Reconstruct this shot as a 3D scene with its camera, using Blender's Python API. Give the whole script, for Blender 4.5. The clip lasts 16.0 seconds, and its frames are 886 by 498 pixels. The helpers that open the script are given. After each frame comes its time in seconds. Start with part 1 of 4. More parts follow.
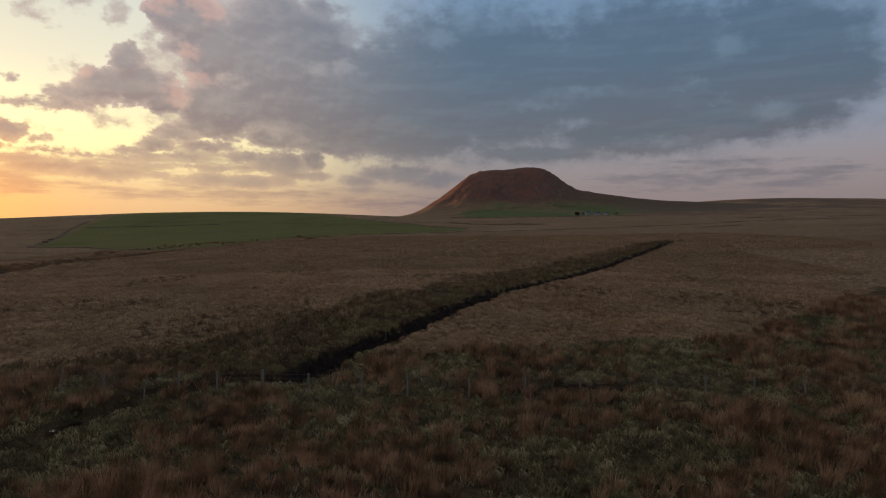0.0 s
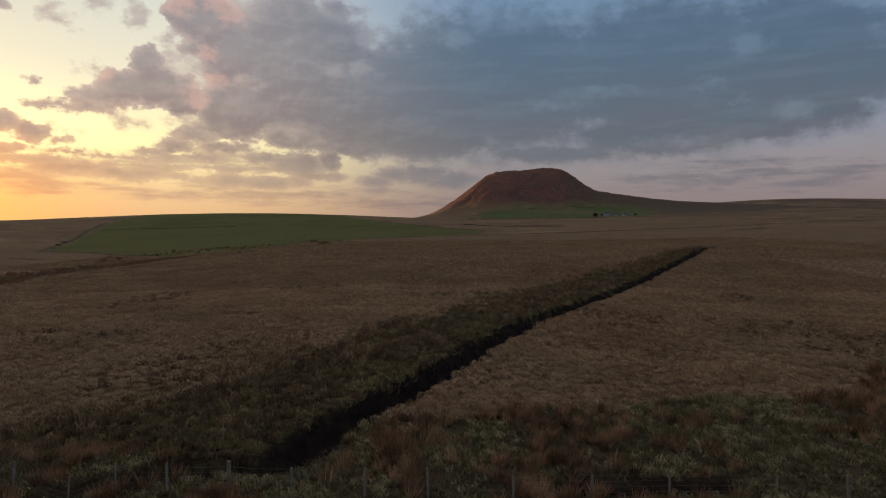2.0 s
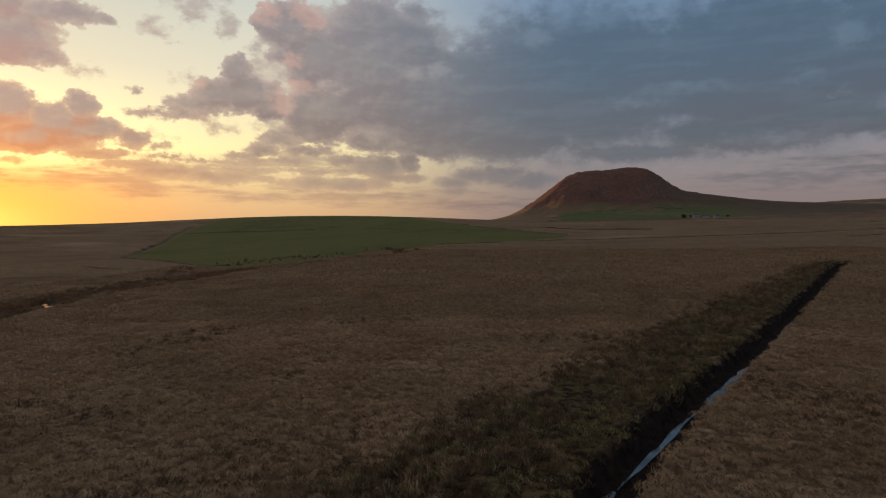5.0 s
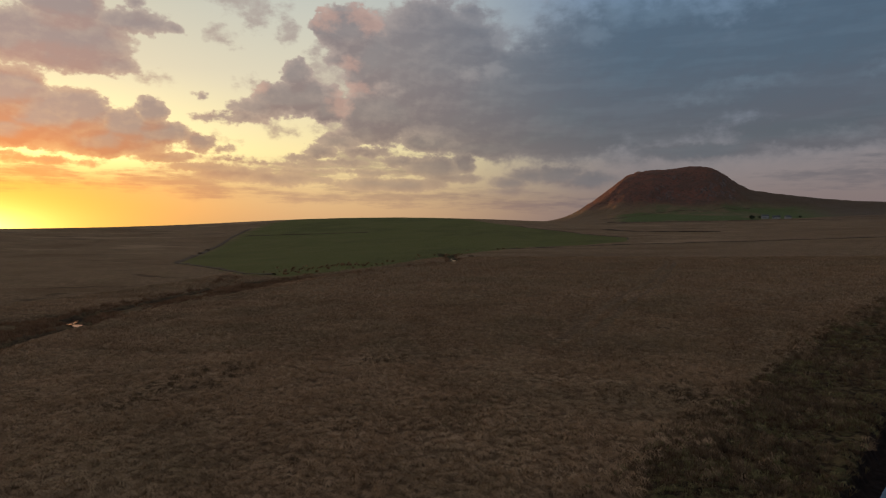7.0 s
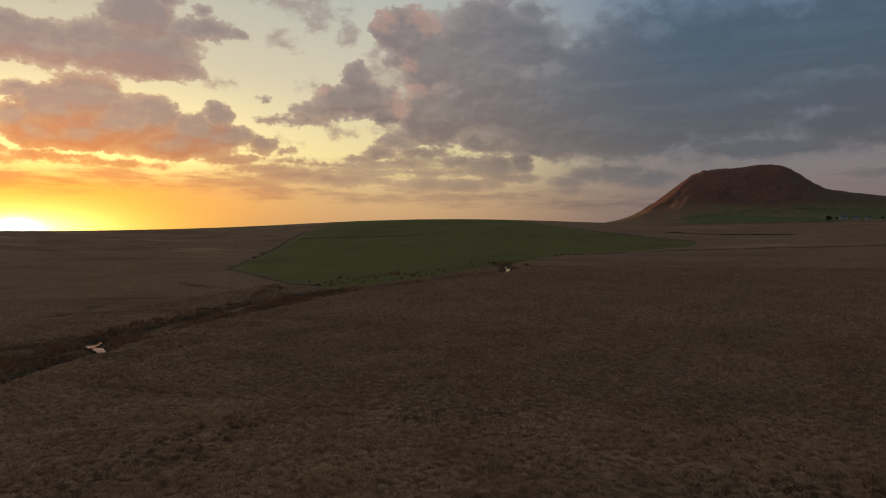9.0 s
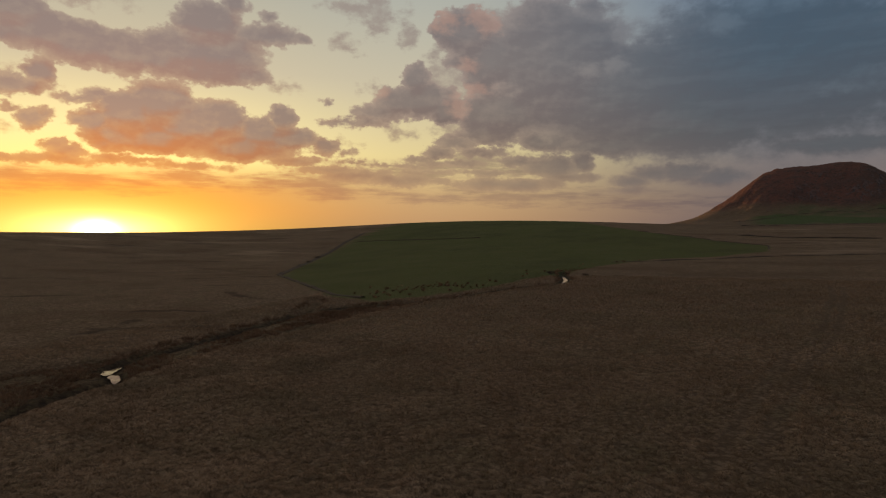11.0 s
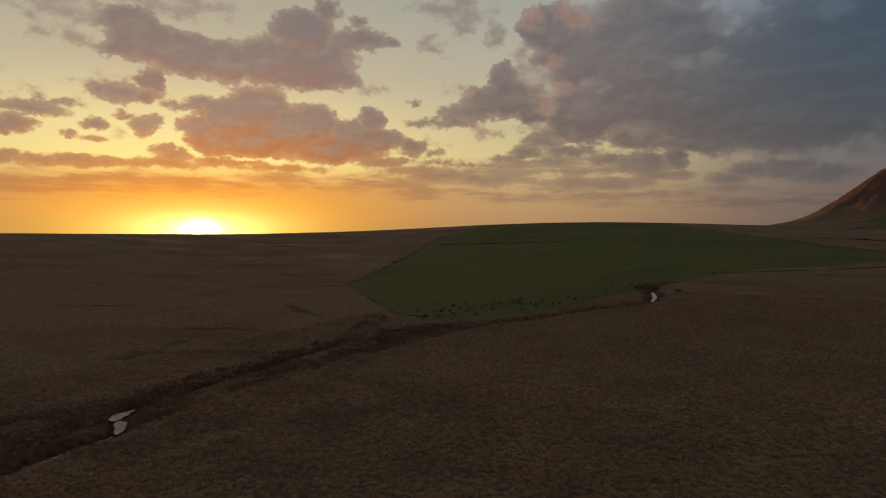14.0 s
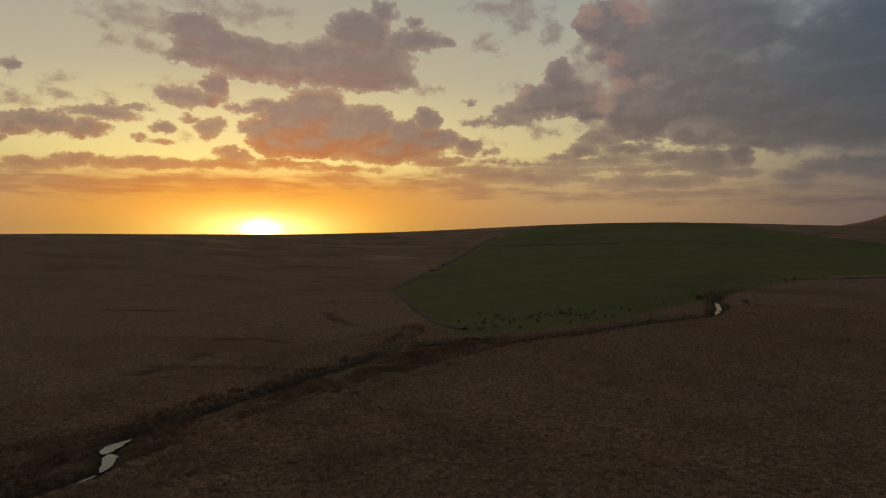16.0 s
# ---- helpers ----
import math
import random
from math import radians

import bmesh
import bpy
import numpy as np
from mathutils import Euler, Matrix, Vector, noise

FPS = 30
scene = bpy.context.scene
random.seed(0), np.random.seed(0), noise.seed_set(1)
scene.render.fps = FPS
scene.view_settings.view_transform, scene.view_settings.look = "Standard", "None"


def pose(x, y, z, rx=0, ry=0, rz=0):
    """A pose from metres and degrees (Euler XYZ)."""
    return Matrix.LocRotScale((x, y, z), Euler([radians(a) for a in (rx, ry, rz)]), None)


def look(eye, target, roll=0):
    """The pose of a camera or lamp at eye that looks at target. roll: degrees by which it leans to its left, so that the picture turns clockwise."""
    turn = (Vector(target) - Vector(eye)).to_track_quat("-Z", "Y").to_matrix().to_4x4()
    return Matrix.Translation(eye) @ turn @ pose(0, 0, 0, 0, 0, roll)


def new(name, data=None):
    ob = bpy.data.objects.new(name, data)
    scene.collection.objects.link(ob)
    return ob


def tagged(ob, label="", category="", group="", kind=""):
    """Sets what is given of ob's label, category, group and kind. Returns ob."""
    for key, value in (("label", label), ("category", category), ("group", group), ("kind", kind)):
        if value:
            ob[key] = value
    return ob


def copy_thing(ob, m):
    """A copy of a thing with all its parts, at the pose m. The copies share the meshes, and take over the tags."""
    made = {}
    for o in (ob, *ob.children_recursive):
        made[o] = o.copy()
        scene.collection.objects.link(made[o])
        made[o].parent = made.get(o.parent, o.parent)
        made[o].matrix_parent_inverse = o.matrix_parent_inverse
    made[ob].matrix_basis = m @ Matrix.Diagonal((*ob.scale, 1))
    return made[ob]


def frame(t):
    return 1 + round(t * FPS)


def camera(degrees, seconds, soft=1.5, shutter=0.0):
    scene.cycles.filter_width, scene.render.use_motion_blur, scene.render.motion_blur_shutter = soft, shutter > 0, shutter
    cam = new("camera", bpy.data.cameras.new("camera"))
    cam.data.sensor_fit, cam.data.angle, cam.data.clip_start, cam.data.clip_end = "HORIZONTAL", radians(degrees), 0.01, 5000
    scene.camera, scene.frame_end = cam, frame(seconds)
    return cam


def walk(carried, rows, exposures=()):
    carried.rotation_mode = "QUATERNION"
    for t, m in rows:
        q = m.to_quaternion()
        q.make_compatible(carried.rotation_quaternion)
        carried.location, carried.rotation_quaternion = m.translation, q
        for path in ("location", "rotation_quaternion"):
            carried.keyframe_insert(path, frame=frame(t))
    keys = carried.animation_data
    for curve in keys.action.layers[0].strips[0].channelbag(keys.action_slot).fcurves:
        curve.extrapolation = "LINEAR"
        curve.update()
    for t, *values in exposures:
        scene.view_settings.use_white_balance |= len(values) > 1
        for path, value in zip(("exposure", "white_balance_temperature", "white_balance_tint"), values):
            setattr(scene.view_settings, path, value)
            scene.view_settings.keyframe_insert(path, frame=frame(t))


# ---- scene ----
cam = camera(68.98, 16.0, 1.2)
PATH = [
    (0, 0.0, 0.0, 9.65, 88.281, -0.371, 0.0),
    (0.5, -0.06, 2.47, 10.08, 88.291, -0.373, 0.177),
    (1, -0.23, 5.06, 10.49, 88.3, -0.374, 0.448),
    (1.5, -0.48, 7.76, 10.89, 88.308, -0.376, 0.797),
    (2, -0.79, 10.56, 11.29, 88.315, -0.377, 1.421),
    (2.5, -1.15, 13.45, 11.69, 88.321, -0.378, 2.705),
    (3, -1.54, 16.41, 12.12, 88.326, -0.379, 3.799),
    (3.5, -1.96, 19.44, 12.56, 88.33, -0.379, 4.992),
    (4, -2.39, 22.52, 13.02, 88.333, -0.38, 6.049),
    (5, -3.28, 28.8, 14.03, 88.334, -0.381, 8.309),
    (6.5, -4.58, 38.4, 15.75, 88.333, -0.381, 11.909),
    (7, -5.01, 41.61, 16.38, 88.33, -0.381, 13.231),
    (7.5, -5.42, 44.81, 17.02, 88.326, -0.381, 14.511),
    (8, -5.83, 48.01, 17.69, 88.321, -0.38, 15.769),
    (8.5, -6.24, 51.19, 18.37, 88.315, -0.38, 16.998),
    (9, -6.65, 54.34, 19.06, 88.308, -0.379, 18.317),
    (10, -7.49, 60.59, 20.45, 88.29, -0.377, 20.936),
    (11.5, -8.87, 69.75, 22.49, 88.259, -0.374, 24.836),
    (12, -9.38, 72.75, 23.13, 88.247, -0.372, 26.09),
    (12.5, -9.92, 75.73, 23.75, 88.233, -0.37, 27.392),
    (13, -10.51, 78.7, 24.34, 88.218, -0.369, 28.649),
    (13.5, -11.13, 81.65, 24.9, 88.202, -0.367, 29.907),
    (14, -11.81, 84.59, 25.41, 88.186, -0.365, 31.182),
    (14.5, -12.53, 87.54, 25.89, 88.168, -0.363, 32.539),
    (15, -13.31, 90.5, 26.31, 88.149, -0.36, 33.857),
    (15.5, -14.14, 93.48, 26.7, 88.13, -0.358, 35.062),
    (16, -15.03, 96.5, 27.03, 88.109, -0.355, 36.063),
]
SUN_AZ, SUN_EL = -51.8, 0.22
EXPOSURES = [(0, 0.14, 6230, 7), (4, 0.05, 6300, 7), (8, -0.25, 6430, 7), (12.5, -0.68, 6600, 7), (16, -0.84, 6620, 7)]
walk(cam, [(t, pose(x, y, z, pitch, roll, yaw)) for t, x, y, z, pitch, roll, yaw in PATH], EXPOSURES)


# ---------------------------------------------------------------- node helpers
class Nodes:
    """Short hand for building a node tree."""

    def __init__(self, tree):
        self.tree = tree
        tree.nodes.clear()

    def node(self, kind, **settings):
        n = self.tree.nodes.new(kind)
        for k, v in settings.items():
            if k == "operation":
                n.operation = v
            elif k == "blend_type":
                n.blend_type = v
            elif k == "data_type":
                n.data_type = v
            elif k == "attribute_name":
                n.attribute_name = v
            elif k == "interpolation_type":
                n.interpolation_type = v
            elif k == "feature":
                n.feature = v
        return n

    def put(self, socket, value):
        if isinstance(value, bpy.types.NodeSocket):
            self.tree.links.new(value, socket)
        elif value is not None:
            socket.default_value = value

    def math(self, op, a, b=None, c=None, clamp=False):
        n = self.node("ShaderNodeMath", operation=op)
        n.use_clamp = clamp
        for s, v in zip(n.inputs, (a, b, c)):
            self.put(s, v)
        return n.outputs[0]

    def vec(self, op, a, b=None, c=None):
        n = self.node("ShaderNodeVectorMath", operation=op)
        for s, v in zip(n.inputs, (a, b, c)):
            self.put(s, v)
        return n.outputs["Value"] if op in ("DOT_PRODUCT", "LENGTH") else n.outputs[0]

    def mix(self, f, a, b, kind="MIX"):
        n = self.node("ShaderNodeMix", data_type="RGBA", blend_type=kind)
        self.put(n.inputs[0], f)
        self.put(n.inputs[6], a)
        self.put(n.inputs[7], b)
        return n.outputs[2]

    def span(self, v, lo, hi, to_lo=0.0, to_hi=1.0, smooth=True):
        n = self.node("ShaderNodeMapRange", interpolation_type="SMOOTHSTEP" if smooth else "LINEAR")
        for s, x in zip(n.inputs, (v, lo, hi, to_lo, to_hi)):
            self.put(s, x)
        return n.outputs[0]

    def ramp(self, f, stops):
        n = self.node("ShaderNodeValToRGB")
        e = n.color_ramp.elements
        e[0].position, e[0].color = stops[0][0], (*stops[0][1], 1)
        e[1].position, e[1].color = stops[-1][0], (*stops[-1][1], 1)
        for p, c in stops[1:-1]:
            e.new(p).color = (*c, 1)
        self.put(n.inputs[0], f)
        return n.outputs[0]

    def noise(self, vector, scale, detail=4.0, rough=0.55, colour=False):
        n = self.node("ShaderNodeTexNoise")
        self.put(n.inputs["Vector"], vector)
        self.put(n.inputs["Scale"], scale)
        n.inputs["Detail"].default_value, n.inputs["Roughness"].default_value = detail, rough
        return n.outputs[1] if colour else n.outputs[0]


def srgb(r, g, b):
    """A colour given as it looks on a screen, 0 to 255."""
    return tuple((v / 255 / 12.92) if v < 10.3 else ((v / 255 + 0.055) / 1.055) ** 2.4 for v in (r, g, b))


# ---------------------------------------------------------------- evening sky with broken cloud
world = bpy.data.worlds.new("evening_sky")
scene.world = world
world.use_nodes = True
w = Nodes(world.node_tree)
tex = w.node("ShaderNodeTexCoord")
sep = w.node("ShaderNodeSeparateXYZ")
w.put(sep.inputs[0], tex.outputs["Generated"])
az = w.math("MULTIPLY", w.math("ARCTAN2", sep.outputs[0], sep.outputs[1]), 57.2958)
el = w.math("MULTIPLY", w.math("ARCSINE", sep.outputs[2]), 57.2958)
flat = w.node("ShaderNodeCombineXYZ")
w.put(flat.inputs[0], az)
w.put(flat.inputs[1], el)
dome = flat.outputs[0]
# billowing: the cloud outlines are bent by three sizes of noise, less so low down
loose = w.span(el, 3.0, 7.5, 0.35, 1.0)


def swirl(scale, stretch, detail, wide_, tall_):
    n = w.vec("SUBTRACT", w.noise(w.vec("MULTIPLY", dome, (1, stretch, 1)), scale, detail, 0.5, True), (0.5, 0.5, 0.5))
    n = w.vec("MULTIPLY", n, (wide_, tall_, 0))
    v = w.node("ShaderNodeVectorMath", operation="SCALE")
    w.put(v.inputs[0], n)
    w.put(v.inputs["Scale"], loose)
    return v.outputs[0]


bent = w.vec("ADD", dome, w.vec("ADD", swirl(0.30, 1.5, 2.0, 0.8, 0.5), w.vec("ADD", swirl(1.1, 1.3, 2.0, 1.0, 0.8), swirl(2.6, 1.2, 4.0, 0.66, 0.56))))

# every puff: where it stands on the dome, how wide and how tall, in degrees
HEAPS, VEILS, BLUSH, PALE = [], [], [], []
# the great heap beside the sun
HEAPS += [(-47.2, 9.8, 2.88, 2.08), (-49.5, 9.0, 2.45, 1.79), (-45.2, 8.2, 4.61, 2.3), (-42.3, 8.8, 2.07, 1.73), (-37.5, 9.3, 1.35, 1.21), (-39.4, 8.0, 2.09, 1.36), (-37.1, 7.7, 2.6, 1.17), (-47.2, 7.2, 4.08, 1.44), (-40.8, 6.8, 4.95, 1.27), (-51.9, 8.2, 1.39, 1.03), (-50.0, 7.2, 2.59, 1.19), (-33.7, 7.1, 1.2, 0.73)]
# its torn foot
HEAPS += [(-53.0, 8.3, 0.73, 0.6), (-54.6, 6.4, 0.81, 0.47), (-53.5, 5.9, 1.46, 0.56), (-51.3, 6.6, 1.21, 0.66), (-50.9, 5.6, 1.78, 0.43)]
# the long heap above
HEAPS += [(-56.8, 15.8, 2.17, 1.28), (-55.8, 14.4, 3.17, 1.57), (-52.6, 13.8, 3.66, 1.69), (-49.8, 13.5, 2.35, 1.81), (-57.7, 13.8, 1.55, 0.69), (-47.2, 13.5, 2.4, 1.65)]
# the tall heap
HEAPS += [(-43.4, 16.5, 2.83, 1.79), (-43.0, 14.2, 4.16, 2.02), (-46.0, 14.1, 2.65, 1.83), (-40.8, 12.7, 2.37, 0.94), (-39.1, 16.0, 3.07, 0.91), (-43.3, 12.7, 3.92, 1.12), (-41.3, 18.3, 1.18, 0.88)]
# scraps
HEAPS += [(-55.4, 11.6, 1.2, 0.98), (-57.7, 10.5, 2.07, 0.76), (-59.1, 10.4, 0.84, 0.53), (-55.8, 10.5, 1.24, 0.59), (-52.8, 9.9, 1.65, 0.37), (-51.3, 10.3, 1.21, 0.51), (-56.1, 8.1, 1.06, 0.78), (-57.3, 8.7, 0.69, 0.36), (-55.1, 8.5, 0.62, 0.41), (-59.6, 8.0, 1.13, 0.49), (-59.8, 6.8, 0.38, 0.13), (-61.1, 7.1, 0.37, 0.22), (-33.7, 10.8, 0.5, 0.29), (-35.9, 15.9, 0.8, 0.36), (-38.6, 17.4, 0.69, 0.4)]
# long bars away from the bank
HEAPS += [(-67.6, 7.8, 3.44, 0.75), (-65.0, 7.5, 1.68, 0.73), (-69.6, 7.2, 1.56, 0.49), (-63.7, 8.8, 2.43, 0.52), (-61.8, 9.3, 1.46, 0.35), (-69.9, 11.6, 0.93, 0.39), (-73.4, 7.8, 2.53, 0.7), (-72.4, 6.3, 1.94, 0.4)]
# the low bar with lumpy tops
HEAPS += [(-68.4, 4.7, 1.86, 0.42), (-65.8, 5.1, 1.43, 0.52), (-63.1, 5.0, 2.54, 0.44), (-60.6, 5.1, 2.65, 0.49), (-57.5, 5.1, 2.77, 0.41), (-54.4, 5.2, 2.79, 0.38), (-72.5, 4.4, 2.92, 0.36), (-75.6, 4.3, 2.38, 0.46)]
# bars under the heap
HEAPS += [(-36.5, 5.8, 2.7, 0.44), (-33.5, 5.1, 3.09, 0.44), (-31.3, 4.6, 3.28, 0.59), (-27.8, 4.3, 3.62, 0.54), (-31.3, 5.8, 1.39, 0.2), (-28.8, 5.6, 3.05, 0.2), (-25.8, 5.6, 1.94, 0.19), (-29.3, 4.9, 1.58, 0.2), (-31.8, 6.7, 0.8, 0.2), (-26.9, 5.0, 0.78, 0.15), (-45.2, 5.1, 2.92, 0.24), (-48.1, 5.4, 1.91, 0.24)]
# ragged heap before the bank
HEAPS += [(-22.6, 14.5, 1.13, 0.58), (-21.5, 15.5, 1.21, 0.66), (-23.1, 11.8, 1.04, 0.55), (-30.1, 9.3, 1.58, 0.58), (-31.8, 9.2, 1.34, 0.34), (-33.3, 9.1, 1.0, 0.24), (-28.8, 10.2, 2.35, 0.86), (-27.3, 11.1, 2.53, 1.32), (-25.9, 13.1, 1.21, 1.25), (-25.3, 11.2, 2.02, 1.59), (-23.3, 10.3, 1.9, 1.31)]
# torn cloud low down
HEAPS += [(-24.0, 6.7, 1.53, 0.62), (-22.5, 7.7, 1.98, 0.62), (-22.6, 5.8, 3.02, 0.34), (-20.0, 5.0, 2.86, 0.24), (-24.0, 5.1, 2.01, 0.15), (-25.4, 6.1, 1.55, 0.29), (-24.3, 4.3, 1.54, 0.24), (-19.0, 4.0, 3.84, 0.57), (-15.9, 4.0, 2.82, 0.61), (-16.8, 6.0, 2.23, 0.47), (-19.8, 6.8, 2.12, 0.47), (-21.2, 8.4, 1.4, 0.47)]
# low grey heaps under the bank
HEAPS += [(-14.0, 5.5, 2.75, 1.01), (-11.4, 5.9, 1.11, 0.9), (-12.2, 4.6, 1.84, 0.45), (-7.4, 4.2, 1.62, 0.57), (-5.5, 4.8, 2.0, 0.72), (-3.2, 4.9, 2.61, 0.91), (-7.7, 3.4, 1.71, 0.31), (-0.6, 4.4, 2.66, 0.81)]
# the great bank
HEAPS += [(-13.9, 13.8, 7.23, 5.8), (-18.5, 10.0, 3.71, 2.56), (-19.5, 14.3, 2.83, 3.33), (-21.5, 16.8, 2.88, 2.18), (-23.6, 17.1, 1.28, 1.18), (-8.0, 11.1, 8.13, 4.95), (-9.4, 7.3, 4.39, 1.05), (-14.6, 7.8, 2.86, 0.91), (-19.8, 8.6, 2.3, 1.31), (-2.8, 9.4, 6.98, 3.71)]
# the bank goes on
HEAPS += [(27.6, 9.3, 5.31, 1.88), (24.7, 8.5, 5.27, 1.44), (-3.2, 8.3, 7.94, 2.04), (3.6, 12.6, 12.48, 6.74), (17.0, 13.2, 11.07, 6.51), (26.8, 13.8, 7.92, 5.15), (17.1, 7.9, 8.55, 1.81), (8.5, 6.7, 7.53, 0.96), (22.4, 9.1, 7.08, 1.72), (30.3, 11.7, 4.98, 2.71)]
# blue bars over the far moor
VEILS += [(18.8, 4.3, 4.6, 0.73), (24.4, 4.7, 3.8, 0.61), (27.0, 3.7, 2.88, 0.51), (22.5, 5.6, 3.54, 0.44), (30.5, 4.6, 2.66, 0.73)]
# thin torn edges
VEILS += [(-29.2, 18.2, 1.47, 1.67), (-32.0, 15.6, 1.19, 0.68), (-26.8, 16.4, 0.97, 0.98), (-27.2, 8.5, 1.07, 0.48), (-24.2, 13.8, 0.95, 0.82), (-24.1, 15.2, 0.76, 0.72), (-22.4, 14.0, 1.88, 2.71), (-21.7, 9.1, 2.81, 1.22), (-19.8, 6.0, 5.06, 1.13), (-25.4, 5.1, 5.3, 0.87), (-18.6, 17.2, 4.96, 1.71), (-61.4, 16.1, 3.04, 1.07), (-61.0, 14.1, 2.45, 0.59), (-53.7, 17.5, 4.05, 0.85), (-69.4, 9.4, 1.39, 0.4), (-66.3, 9.8, 1.34, 0.33), (-64.1, 10.2, 0.54, 0.21), (-67.5, 11.1, 1.16, 0.28), (-58.1, 11.0, 2.57, 0.62), (-37.6, 11.9, 1.0, 0.38)]
VEILS += [(-32.8, 7.5, 1.2, 0.24), (-57.7, 7.4, 0.6, 0.27), (-30.4, 18.3, 2.95, 0.88), (-29.4, 11.9, 1.28, 0.56), (-22.7, 13.1, 2.82, 2.73)]
# the layer above the horizon
VEILS += [(-66.9, 3.3, 12.17, 0.94), (-55.5, 3.5, 11.47, 0.8), (-45.2, 4.0, 7.28, 0.74), (-37.3, 3.9, 5.98, 0.75), (-30.3, 3.2, 7.88, 0.5), (-78.2, 2.9, 5.53, 0.89), (-18.3, 2.9, 11.7, 0.66), (-5.9, 2.4, 7.48, 0.52)]
# tops that still catch the sun
BLUSH += [(-23.6, 17.6, 1.42, 0.96), (-20.4, 18.2, 1.84, 0.94), (-22.2, 10.5, 1.22, 0.93), (-20.5, 12.1, 1.2, 0.64), (-29.3, 11.8, 1.38, 0.61), (-21.3, 13.9, 1.4, 0.63), (-19.5, 17.3, 1.14, 0.86)]
# more of them
BLUSH += [(-5.1, 19.4, 1.29, 0.35), (-21.7, 12.0, 1.37, 0.73)]
# thin places in the bank
PALE += [(-8.6, 13.7, 1.41, 0.74), (-10.8, 13.5, 1.22, 0.51), (-18.5, 12.2, 1.18, 0.45), (-7.9, 16.5, 1.16, 1.2), (-14.4, 8.2, 0.78, 0.41)]
# and further along
PALE += [(-7.5, 17.7, 1.09, 1.52), (1.9, 18.1, 1.27, 1.32), (4.8, 17.5, 1.93, 0.53), (23.8, 14.6, 1.53, 0.97), (20.9, 12.1, 1.05, 0.38), (26.9, 9.5, 1.58, 0.9), (11.7, 11.8, 2.74, 0.46), (8.0, 10.8, 1.89, 0.37), (18.8, 7.5, 2.51, 0.36), (-0.3, 16.3, 1.48, 0.91)]
# the rest of the dome
HEAPS += [(60.0, 12.0, 25.0, 6.0), (20.0, 30.0, 40.0, 9.0), (110.0, 18.0, 30.0, 7.0), (-120.0, 14.0, 22.0, 4.0), (-95.0, 24.0, 20.0, 4.0)]


GROUPS = {}


def puff_group(blobs, most):
    """Degrees from the edge of the nearest of these puffs, positive inside."""
    tree = bpy.data.node_groups.new("puffs", "ShaderNodeTree")
    tree.interface.new_socket("place", in_out="INPUT", socket_type="NodeSocketVector")
    tree.interface.new_socket("edge", in_out="OUTPUT", socket_type="NodeSocketFloat")
    g = Nodes(tree)
    place = g.node("NodeGroupInput").outputs[0]
    total = None
    for a, e, ra, re in blobs:
        d = g.vec("MULTIPLY_ADD", place, (1 / ra, 1 / re, 0), (-a / ra, -e / re, 0))
        size = min(ra, re, most)
        v = g.math("MULTIPLY_ADD", g.vec("LENGTH", d), -size, size)
        total = v if total is None else g.math("SMOOTH_MAX", total, v, 0.10)
    g.put(g.node("NodeGroupOutput").inputs[0], total)
    return tree


def field(place, key, blobs, most=1.6):
    if key not in GROUPS:
        GROUPS[key] = [puff_group(blobs[i:i + 16], most) for i in range(0, len(blobs), 16)]
    total = None
    for tree in GROUPS[key]:
        n = w.node("ShaderNodeGroup")
        n.node_tree = tree
        w.put(n.inputs[0], place)
        total = n.outputs[0] if total is None else w.math("SMOOTH_MAX", total, n.outputs[0], 0.10)
    return total


torn = w.noise(w.vec("MULTIPLY", dome, (1, 1.5, 1)), 0.62, 6.0, 0.58)
torn_up = w.noise(w.vec("MULTIPLY", w.vec("ADD", dome, (-0.30, 0.34, 0)), (1, 1.5, 1)), 0.62, 4.0, 0.5)
relief = w.math("SUBTRACT", torn, torn_up)
streak = w.noise(w.vec("MULTIPLY", dome, (0.30, 2.1, 1)), 0.36, 5.0, 0.55)
wisp = w.noise(w.vec("MULTIPLY", dome, (0.36, 2.4, 1)), 0.7, 6.0, 0.6)
inner = field(bent, "heaps", HEAPS)
depth = w.math("ADD", inner, w.math("MULTIPLY_ADD", torn, 1.1, -0.55))
hazy = w.math("MULTIPLY", w.span(az, -16.0, 14.0), 0.55)
cover = w.span(depth, w.math("SUBTRACT", -0.20, hazy), w.math("ADD", 0.10, hazy))
thick = w.span(depth, -0.2, 0.6)
loft = w.span(el, 5.0, 8.0)
fray = w.math("ADD", w.math("MULTIPLY", loft, torn), w.math("MULTIPLY", w.math("SUBTRACT", 1.0, loft), wisp))
veil = w.math("ADD", field(bent, "veils", VEILS), w.math("MULTIPLY_ADD", fray, 2.6, -1.3))
veil = w.math("MULTIPLY", w.span(veil, -0.35, 0.6), w.span(fray, 0.25, 0.62, 0.35, 1.0))
# the side of a cloud turned up, and its base
rise = w.math("SUBTRACT", field(dome, "heaps", HEAPS), field(w.vec("ADD", dome, (-0.2, 1.2, 0)), "heaps", HEAPS))
top = w.span(w.math("MULTIPLY_ADD", relief, 1.2, rise), -0.5, 0.6)
blush = w.span(w.math("ADD", field(bent, "blush", BLUSH, 1.0), w.math("MULTIPLY_ADD", torn, 2.0, -1.0)), -0.25, 0.7)
pale = w.span(w.math("ADD", field(bent, "pale", PALE, 1.0), w.math("MULTIPLY_ADD", torn, 1.6, -0.8)), -0.4, 0.7)

